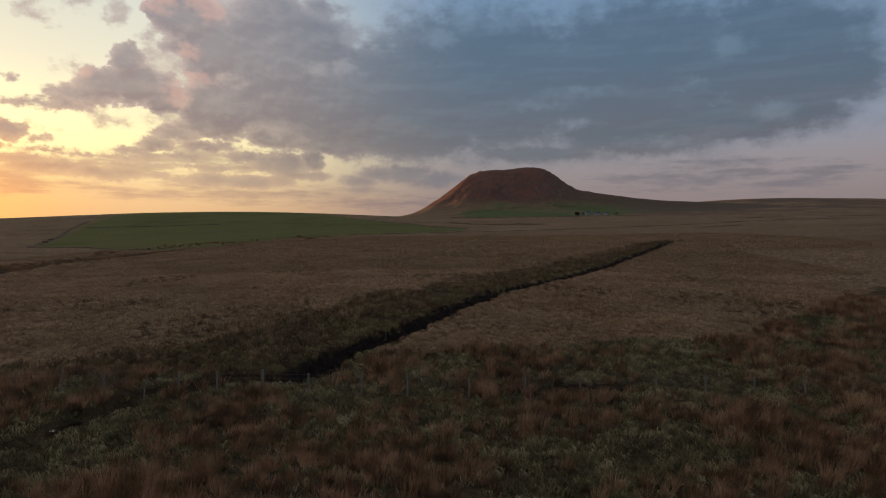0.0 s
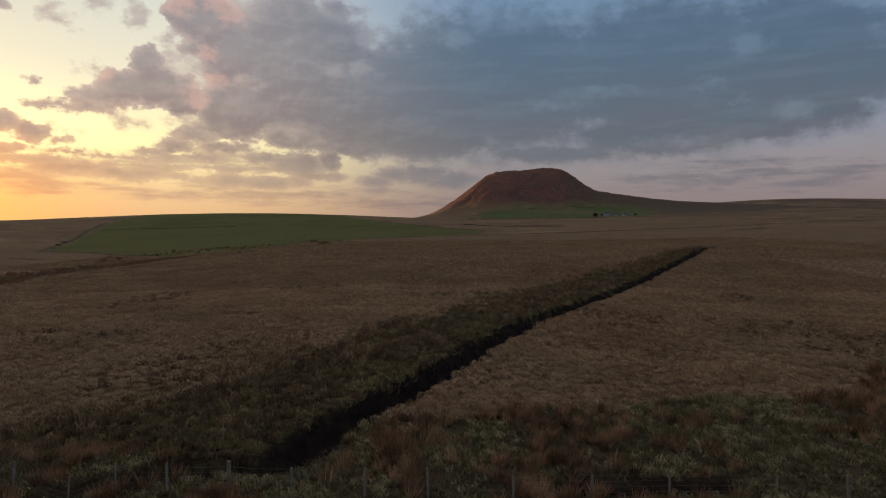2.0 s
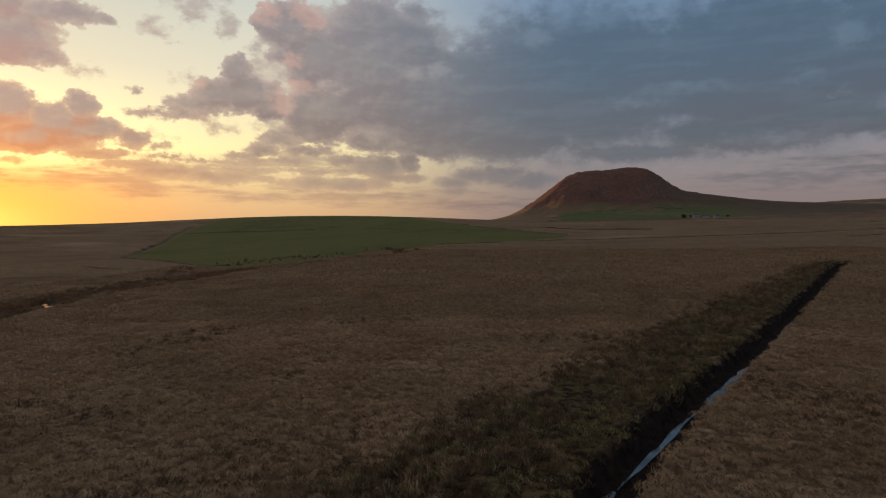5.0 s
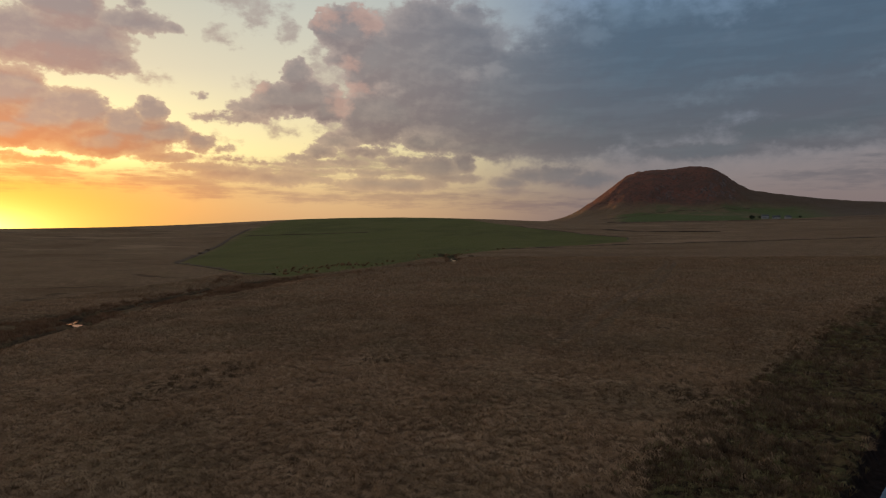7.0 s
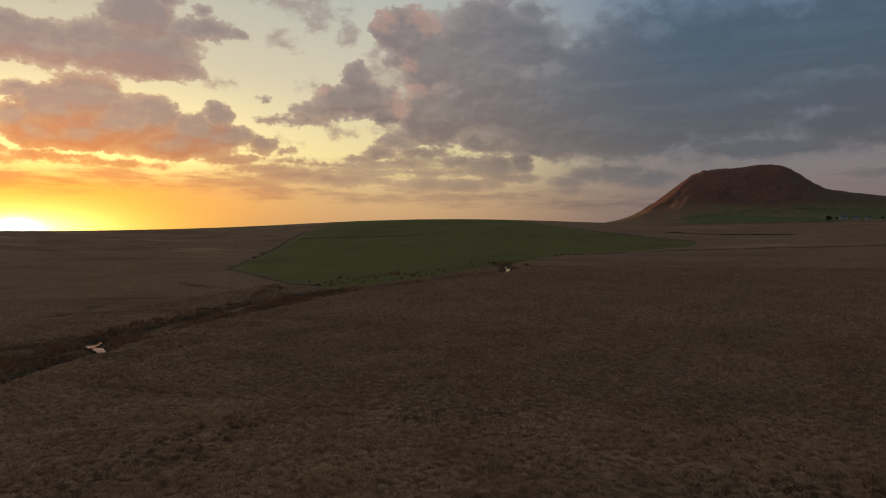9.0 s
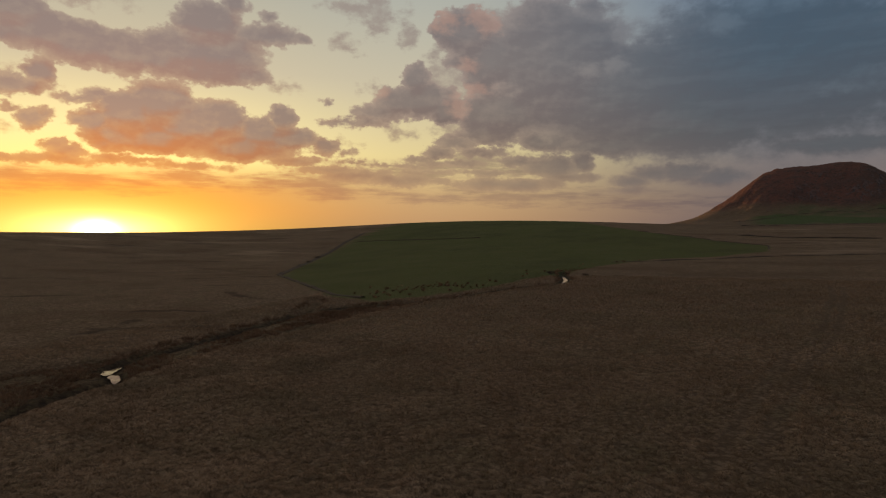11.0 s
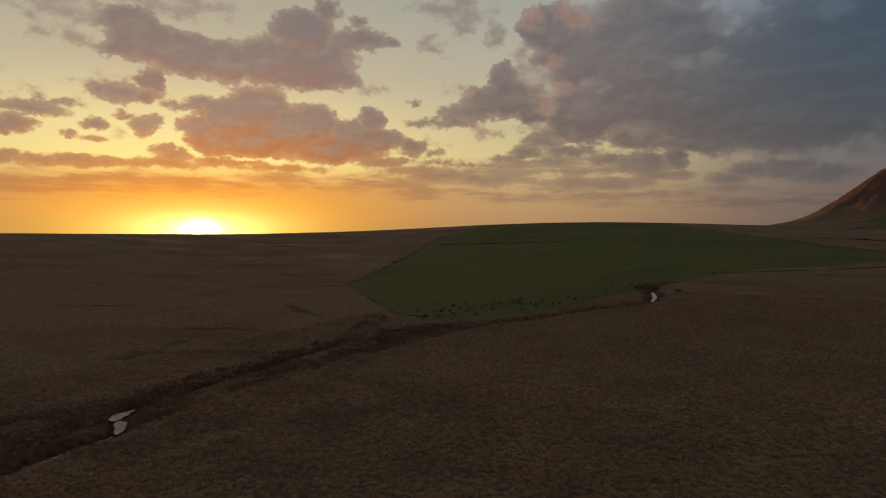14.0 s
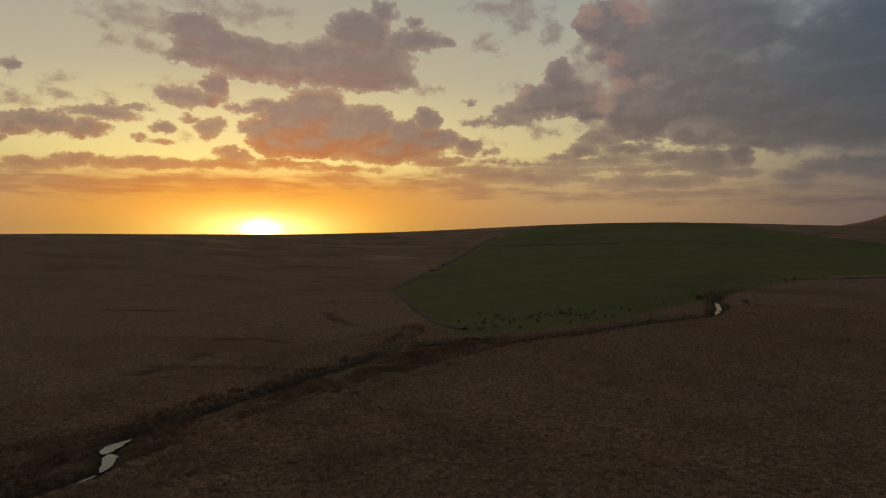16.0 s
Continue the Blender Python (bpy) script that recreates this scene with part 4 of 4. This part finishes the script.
# russet rushes of the wet ground by the fence
x, y = scatter(-48, 66, 13, 80, 1.9)
clump = fbm(x, y, 5.5, 51)
ok = (m_wet(x, y) > 0.5) & (m_strip(x, y) < 0.6) & clear_of_water(x, y, 2.5) & (np.hypot(x + 18.6, y - 31.0) > 3.2) & (clump + rng.uniform(-0.14, 0.14, len(x)) > 0.5)
x, y = x[ok], y[ok]
tufts("rushes", x, y, 0.6 + 0.65 * fuzz(x, y, 2.5, 52), 0.22 + 0.3 * fuzz(x, y, 1.1, 54), 64, 0.045, RUSH_BLADE, "russet dead rushes in dense clumps on wet ground", "rushes", 0.5)
x, y = scatter(-48, 66, 13, 80, 9.0)
ok = (m_wet(x, y) > 0.5) & (m_strip(x, y) < 0.6) & clear_of_water(x, y) & (fbm(x, y, 5.5, 51) + rng.uniform(-0.2, 0.1, len(x)) < 0.53)
x, y = x[ok], y[ok]
tufts("grass", x, y, 0.28 + 0.25 * fuzz(x, y, 1.4, 53), np.full(len(x), 0.36), 16, 0.055, GREEN_BLADE, "dull green tussock grass between the rushes", "grass", 0.6, 0.35)

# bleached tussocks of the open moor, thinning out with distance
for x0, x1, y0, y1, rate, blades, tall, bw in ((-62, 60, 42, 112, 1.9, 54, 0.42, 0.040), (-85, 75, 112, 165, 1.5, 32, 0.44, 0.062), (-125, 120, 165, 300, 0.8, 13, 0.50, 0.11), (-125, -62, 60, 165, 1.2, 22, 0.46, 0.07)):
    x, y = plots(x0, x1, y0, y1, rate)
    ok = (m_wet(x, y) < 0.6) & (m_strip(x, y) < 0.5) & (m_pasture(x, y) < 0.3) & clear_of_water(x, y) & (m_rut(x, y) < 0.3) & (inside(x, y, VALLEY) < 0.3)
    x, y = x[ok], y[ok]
    tufts("grass", x, y, tall * (0.6 + 0.8 * fuzz(x, y, 2.5, 55)), np.full(len(x), 0.5) + 0.25 * fuzz(x, y, 1.3, 56), blades, bw, MOOR_BLADE if y1 < 115 or x1 < 0 else DARKER_BLADE, "bleached brown tussock grass of the open moor", "grass", 0.85, 0.6)

# dark hollows and low heather between the tussocks
x, y = scatter(-45, 40, 48, 112, 0.9)
hollow = fbm(x, y, 11, 67) + 0.10 * np.exp(-((x + 21) ** 2 + (y - 68) ** 2) / 160)
ok = (hollow + rng.uniform(-0.06, 0.06, len(x)) > 0.60) & (m_wet(x, y) < 0.4) & (m_strip(x, y) < 0.3) & clear_of_water(x, y, 2.0)
x, y = x[ok], y[ok]
tufts("heather", x, y, 0.38 + 0.2 * fuzz(x, y, 2, 68), np.full(len(x), 0.42), 40, 0.05, SCRUB_BLADE, "low dark heather in hollows between pale tussocks", "heather", 0.6, 0.4)

# dark rank growth along the ditch, and on the stream's banks
x, y = scatter(-32, 80, 38, 216, 6.0)
ok = (inside(x, y, STRIP) > -1.5) & clear_of_water(x, y, 1.25) & (fbm(x, y, 3, 57) > 0.34) & (rng.uniform(0, 1, len(x)) < 1.15 - y / 240)
x, y = x[ok], y[ok]
tufts("bank_growth", x, y, 0.22 + 0.4 * fuzz(x, y, 3, 58), np.full(len(x), 0.34), 16, 0.06, BANK_BLADE, "dark mossy grass and heather beside the ditch", "grass", 0.6, 0.4)
x, y = plots(-34, 74, 40, 205, 1.3)
edge = inside(x, y, STRIP)
ok = (edge > -2.5) & (fbm(x, y, 4.5, 63) + 0.10 * np.exp(-((edge - 1) / 2.5) ** 2) > 0.55) & (along(x, y, DITCH)[0] > 3.0)
x, y = x[ok], y[ok]
tufts("rushes", x, y, 0.4 + 0.45 * fuzz(x, y, 3, 64), np.full(len(x), 0.5), 46, 0.045, SEDGE_BLADE, "russet rushes and sedge on the damp strip", "rushes", 0.5, 0.3)
x, y = scatter(-125, -55, 90, 345, 2.6)
near_stream = np.minimum(along(x, y, STREAM)[0], along(x, y, STREAM_ARM)[0])
basin = inside(x, y, VALLEY)
ok = ((basin > 0.4) | (near_stream < 3.2 + (fuzz(x, y, 8, 59) - 0.5) * 3)) & (near_stream > 1.9) & (fbm(x, y, 5, 60) > 0.42)
x, y = x[ok], y[ok]
tufts("rushes", x, y, 0.4 + 0.5 * fuzz(x, y, 5, 61), np.full(len(x), 0.45), 14, 0.07, STREAM_BLADE, "dark russet rushes filling the stream's shallow valley", "rushes", 0.4)
# thick pale tussocks on the brink of the valley
x, y = scatter(-92, -66, 95, 232, 1.6)
basin = inside(x, y, VALLEY)
ok = (basin < -0.2) & (basin > -3.5 * fuzz(x, y, 6, 65) - 0.4) & (m_pasture(x, y) < 0.3)
x, y = x[ok], y[ok]
tufts("grass", x, y, 0.45 + 0.35 * fuzz(x, y, 2, 66), np.full(len(x), 0.6), 30, 0.07, MOOR_BLADE, "thick pale tussocks on the brink of the stream valley", "grass", 0.85, 0.6)


# ---------------------------------------------------------------- fence
def fence():
    f = thing("fence", -10, FENCE_Y, ground_z(-10, FENCE_Y), label="old post and wire stock fence across rough wet ground", category="fence")
    posts = [-47.5, -44.6, -41.8, -38.9, -36.0, -33.2, -30.4, -27.6, -24.9, -22.2, -19.8, -17.4, -15.4, -13.1, -10.5, -7.8, -4.7, -2.0, 1.6, 4.8, 8.1, 12.5, 15.4, 18.3, 21.2, 24.0, 27.0, 29.9, 32.7, 35.6, 38.4, 41.3, 44.2, 47.0]
    tops = []
    r = random.Random(4)
    base = Vector((-10, FENCE_Y, ground_z(-10, FENCE_Y)))
    for i, px in enumerate(posts):
        py = FENCE_Y + r.uniform(-0.1, 0.1)
        pz = ground_z(px, py)
        tall, thick_ = r.uniform(1.2, 1.36) - (0.2 if px > 0 else 0), r.uniform(0.045, 0.06)
        if i == 14:
            tall, thick_ = 1.4, 0.085
        bm = bmesh.new()
        bmesh.ops.create_cone(bm, cap_ends=True, segments=9, radius1=thick_ * 1.08, radius2=thick_, depth=tall + 0.4, matrix=Matrix.Translation((0, 0, (tall - 0.4) / 2)))
        for v in bm.verts:
            v.co.x += (lattice(v.co.z * 3, i, 1) - 0.5) * 0.012
            if v.co.z > tall - 0.1:
                v.co.z += v.co.x * r.uniform(-0.3, 0.3)
        ob = part("post", bm, WOOD, f)
        ob.matrix_basis = Matrix.Translation(Vector((px, py, pz)) - base) @ pose(0, 0, 0, r.uniform(-3, 3), r.uniform(-3, 3), r.uniform(0, 90))
        tops.append(Vector((px, py - thick_, pz)) - base)
    for level in (1.16, 0.92, 0.68, 0.44):
        cu = bpy.data.curves.new("wire", "CURVE")
        cu.dimensions, cu.bevel_depth, cu.bevel_resolution = "3D", 0.006, 1
        sp = cu.splines.new("POLY")
        pts = []
        for a_, b_ in zip(tops, tops[1:]):
            for s in (0, 0.33, 0.67):
                p_ = a_.lerp(b_, s)
                pts.append((p_.x, p_.y, p_.z + level - 0.03 * math.sin(math.pi * s)))
        sp.points.add(len(pts) - 1)
        for q_, p_ in zip(sp.points, pts):
            q_.co = (*p_, 1)
        cu.materials.append(WIRE)
        ob = new("wire", cu)
        ob.parent = f


fence()


# ---------------------------------------------------------------- far walls and hedge banks
def wall_line(name, line, tall, thick_, material, label, category, k=0):
    """A lumpy bank or wall that runs over the ground."""
    pts = []
    for (ax, ay), (bx, by) in zip(line, line[1:]):
        n_ = max(2, int(math.hypot(bx - ax, by - ay) / (thick_ * 1.5)))
        pts += [(ax + (bx - ax) * i / n_, ay + (by - ay) * i / n_) for i in range(n_)]
    pts.append(line[-1])
    verts, faces = [], []
    prof = [(-0.5, -0.5), (-0.46, 0.5), (-0.25, 0.95), (0.25, 1.0), (0.46, 0.5), (0.5, -0.5)]
    for i, (x_, y_) in enumerate(pts):
        (ax, ay), (bx, by) = pts[max(i - 1, 0)], pts[min(i + 1, len(pts) - 1)]
        l = math.hypot(bx - ax, by - ay) or 1
        nx, ny = -(by - ay) / l, (bx - ax) / l
        g = surface_z(x_, y_)
        hgt = 0.75 * tall * (0.05 + 0.9 * float(fuzz(x_, y_, 7, 70 + k)) * (0.6 + 0.8 * float(fuzz(x_, y_, 2.3, 71 + k))))
        for s, q_ in prof:
            verts.append((x_ + nx * s * thick_, y_ + ny * s * thick_, g + q_ * hgt))
        if i:
            a_ = 6 * i
            faces += [(a_ - 6 + j, a_ - 5 + j, a_ + 1 + j, a_ + j) for j in range(5)]
    return tagged(new(name, mesh_from(name, verts, faces, material)), label, category)


WALLS = "low dark dry-stone field wall seen across the moor"
wall_line("field_wall", [(-354, 640), (-302, 653), (-235, 680)], 1.1, 1.2, STONE, "low mossy wall crossing the green pasture", "wall", 1)
wall_line("hedge_bank", [(-205, 320), (-238, 378), (-294, 485), (-362, 627), (-410, 750)], 1.7, 3.2, STONE, "scrubby dark hedge bank at the edge of the pasture", "hedge", 2)
wall_line("field_wall", [(-205, 320), (-170, 284), (-140, 254), (-118, 235), (-104, 228)], 0.9, 2.0, STONE, "low dark bank along the foot of the pasture", "bank", 3)
wall_line("field_wall", [(20, 560), (23, 622), (-10, 690), (-41, 752), (-97, 832)], 1.3, 1.4, STONE, WALLS, "wall", 4)
wall_line("field_wall", [(-60, 400), (-25, 428), (22, 478), (71, 494), (130, 495), (183, 502), (233, 515), (376, 600)], 0.9, 1.3, STONE, WALLS, "wall", 5)
wall_line("field_wall", [(166, 415), (182, 424), (199, 432)], 0.9, 1.4, STONE, WALLS, "wall", 6)
wall_line("peat_bank", [(5, 800), (40, 775), (87, 755), (120, 745)], 2.0, 6.0, SCRUB, "dark cut peat bank on the far moor", "bank", 7)
wall_line("field_wall", [(6, 1330), (104, 1389), (200, 1384), (289, 1404)], 1.8, 2.6, STONE, WALLS, "wall", 8)
wall_line("field_wall", [(15, 1085), (70, 1150), (122, 1207), (229, 1213), (276, 1190), (358, 1130)], 1.8, 2.6, STONE, WALLS, "wall", 9)
wall_line("field_wall", [(362, 870), (400, 872), (432, 873)], 1.6, 2.4, STONE, WALLS, "wall", 10)
wall_line("field_wall", [(555, 932), (600, 955), (651, 971), (740, 1000)], 1.8, 2.6, STONE, WALLS, "wall", 11)


# ---------------------------------------------------------------- bushes and trees
def crown_mesh(bm, r, count, spread, size, flat_=0.8, seed=0):
    """Leaf clumps: small bent quads on an uneven crown with gaps."""
    rr = random.Random(seed)
    lobes = [(Vector((rr.uniform(-1, 1), rr.uniform(-1, 1), rr.uniform(-0.4, 0.8))) * spread * 0.55, rr.uniform(0.35, 0.6) * spread) for _ in range(7)]
    for _ in range(count):
        c, lr = rr.choice(lobes)
        d = Vector((rr.gauss(0, 1), rr.gauss(0, 1), rr.gauss(0, 1))).normalized() * lr * rr.uniform(0.5, 1.05)
        p = c + d
        p.z = p.z * flat_ + r
        a_ = Vector((rr.gauss(0, 1), rr.gauss(0, 1), rr.gauss(0, 1))).normalized() * size * rr.uniform(0.6, 1.2)
        b_ = a_.cross(Vector((rr.gauss(0, 1), rr.gauss(0, 1), rr.gauss(0, 1)))).normalized() * size * rr.uniform(0.4, 0.9)
        vs = [bm.verts.new(p + q_) for q_ in (-a_ - b_ * 0.4, -b_, a_, b_)]
        bm.faces.new(vs)


def limb(bm, a_, b_, r0, r1):
    a_, b_ = Vector(a_), Vector(b_)
    m = Matrix.Translation((a_ + b_) / 2) @ (b_ - a_).to_track_quat("Z", "Y").to_matrix().to_4x4()
    bmesh.ops.create_cone(bm, cap_ends=True, segments=6, radius1=r0, radius2=r1, depth=(b_ - a_).length * 1.04, matrix=m)


def tree(name, x, y, tall, wide, label, category, leaf, seed, count=500, size=0.35):
    low = category == "bush"
    t = thing(name, x, y, surface_z(x, y) - 0.15, label=label, category=category)
    rr = random.Random(seed)
    bm = bmesh.new()
    fork = Vector((rr.uniform(-0.1, 0.1) * tall, 0, tall * (0.12 if low else 0.24)))
    limb(bm, (0, 0, -0.3), fork, tall * 0.045, tall * 0.03)
    for i in range(7):
        ang = i * 0.9 + rr.uniform(-0.3, 0.3)
        tip = fork + Vector((math.cos(ang) * wide * 0.4, math.sin(ang) * wide * 0.4, tall * rr.uniform(0.15, 0.45)))
        limb(bm, fork, tip, tall * 0.022, tall * 0.006)
        for _ in range(3):
            limb(bm, fork.lerp(tip, rr.uniform(0.5, 0.95)), tip + Vector((rr.uniform(-1, 1), rr.uniform(-1, 1), rr.uniform(0, 1))) * wide * 0.16, tall * 0.008, tall * 0.003)
    part("trunk", bm, BARK, t)
    bm = bmesh.new()
    crown_mesh(bm, tall * (0.42 if low else 0.54), count, wide * 0.62, size, 0.5 if low else 0.75, seed)
    part("crown", bm, leaf, t)
    return t


tree("bush", -67.5, 305, 1.9, 3.4, "bare thorn bush beside the stream", "bush", THORN, 1, 420, 0.14)
tree("bush", -64.5, 315, 1.6, 2.8, "bare thorn bush beside the stream", "bush", THORN, 2, 300, 0.13)
tree("bush", -54.5, 303, 1.2, 2.6, "bare thorn bush beside the stream", "bush", THORN, 3, 260, 0.12)
tree("bush", -284, 466, 2.6, 4.0, "brown thorn bush in the hedge bank", "bush", THORN, 5, 260, 0.22)
tree("bush", -262, 424, 2.0, 3.4, "brown thorn bush in the hedge bank", "bush", THORN, 6, 220, 0.22)
tree("tree", 262, 1255, 7.5, 9.0, "dark round tree beside the farm under the hill", "tree", LEAF, 8, 900, 0.9)
tree("tree", 276, 1268, 4.5, 5.0, "small dark tree beside the farm", "tree", LEAF, 9, 500, 0.8)
tree("tree", 338, 1262, 4.0, 4.5, "small dark tree behind the farmhouse", "tree", LEAF, 10, 500, 0.8)


# rush clumps scattered over the foot of the pasture
def rush_clump(x, y, s, seed):
    rr = random.Random(seed)
    bm = bmesh.new()
    for _ in range(46):
        a_ = rr.uniform(0, 6.283)
        r0 = rr.uniform(0, 0.5) * s
        tilt = rr.uniform(0.1, 0.7)
        tall = s * rr.uniform(0.6, 1.1)
        b_ = Vector((math.cos(a_) * r0, math.sin(a_) * r0, -0.15))
        t_ = b_ + Vector((math.cos(a_) * tilt * tall, math.sin(a_) * tilt * tall, tall))
        w_ = Vector((-math.sin(a_), math.cos(a_), 0)) * 0.09 * s
        bm.faces.new([bm.verts.new(b_ - w_), bm.verts.new(b_ + w_), bm.verts.new(t_)])
    me = bpy.data.meshes.new("rush_clump")
    bm.to_mesh(me)
    bm.free()
    me.materials.append(RUSH_BLADE)
    ob = new("rush_clump", me)
    ob.matrix_basis = pose(x, y, ground_z(x, y))
    return tagged(ob, "dark clump of rushes on the green pasture", "rushes", "rush clumps on the pasture")


first = None
rr = random.Random(12)
made = 0
while made < 90:
    s = rr.random()
    cx, cy = (-104 + s * 30, 232 + s * 34) if rr.random() < 0.8 else (-74 + s * 30, 280 + s * 160)
    cx, cy = cx - abs(rr.gauss(0, 9)), cy + rr.gauss(0, 8)
    if inside(np.array([cx]), np.array([cy]), FIELD)[0] < 0.5:
        continue
    size_ = rr.uniform(0.45, 1.0)
    if first is None:
        first = rush_clump(cx, cy, 1.0, 77)
    else:
        copy_thing(first, pose(cx, cy, ground_z(cx, cy), 0, 0, rr.uniform(0, 360)) @ Matrix.Diagonal((size_, size_, size_, 1)))
    made += 1


# ---------------------------------------------------------------- the farm below the hill, and a pole line
def house(name, x, y, turn, l, d, h, label, windows=3, chimneys=1):
    t = thing(name, x, y, surface_z(x, y), turn, label=label, category="house")
    bm = bmesh.new()
    box(bm, -l / 2, -d / 2, -0.6, l / 2, d / 2, h)
    for sx in (-1, 1):
        vs = [bm.verts.new((sx * l / 2, q_ * d / 2, z_)) for q_, z_ in ((-1, h), (1, h), (0, h + d * 0.38))]
        bm.faces.new(vs)
    part("wall", bm, RENDERED, t)
    bm = bmesh.new()
    e_ = 0.3
    for sy in (-1, 1):
        lo = [(-l / 2 - e_, sy * (d / 2 + e_), h - 0.12), (l / 2 + e_, sy * (d / 2 + e_), h - 0.12), (l / 2 + e_, 0, h + d * 0.38 + 0.06), (-l / 2 - e_, 0, h + d * 0.38 + 0.06)]
        bot = [bm.verts.new(p_) for p_ in lo]
        top = [bm.verts.new((p_[0], p_[1], p_[2] + 0.15)) for p_ in lo]
        bm.faces.new(bot)
        bm.faces.new(top[::-1])
        for i in range(4):
            bm.faces.new([bot[i], bot[(i + 1) % 4], top[(i + 1) % 4], top[i]])
    roof = part("roof", bm, SLATE, t, "grey slate roof")
    for i in range(chimneys):
        bm = bmesh.new()
        cx = (-l / 2 + 0.5) if i == 0 else (l / 2 - 0.5)
        box(bm, cx - 0.4, -0.35, h + d * 0.3, cx + 0.4, 0.35, h + d * 0.38 + 1.0)
        part("chimney", bm, RENDERED, roof)
    for i in range(windows):
        wx = -l / 2 + l * (i + 0.5) / windows
        bm = bmesh.new()
        if i == windows // 2:
            box(bm, wx - 0.5, -d / 2 - 0.03, 0, wx + 0.5, -d / 2 + 0.05, 2.05)
            part("door", bm, PAINT, t, "dark painted door")
        else:
            box(bm, wx - 0.5, -d / 2 - 0.03, 1.0, wx + 0.5, -d / 2 + 0.05, 2.1)
            part("window", bm, GLASS, t, "dark window")
    return t


house("farmhouse", 283, 1262, 8, 11, 6.5, 4.4, "white rendered farmhouse below the hill", 5, 2)
house("farm_building", 300, 1258, -12, 12, 6, 3.0, "low white farm building beside the farmhouse", 3, 0)
house("farm_building", 316, 1250, 15, 9, 6, 3.0, "low white farm building beside the farmhouse", 3, 0)


def pole(x, y):
    t = thing("utility_pole", x, y, surface_z(x, y), 8, label="wooden utility pole below the hill", category="utility pole", group="pole line below the hill")
    bm = bmesh.new()
    bmesh.ops.create_cone(bm, cap_ends=True, segments=8, radius1=0.16, radius2=0.11, depth=9.5, matrix=Matrix.Translation((0, 0, 4.25)))
    part("shaft", bm, WOOD, t)
    bm = bmesh.new()
    box(bm, -0.9, -0.08, 8.5, 0.9, 0.08, 8.65)
    part("crossarm", bm, WOOD, t)
    return t


p0 = pole(12, 1119)
for px, py in ((70, 1098), (125, 1079), (180, 1062), (-45, 1140)):
    copy_thing(p0, pose(px, py, surface_z(px, py), 0, 0, 8))
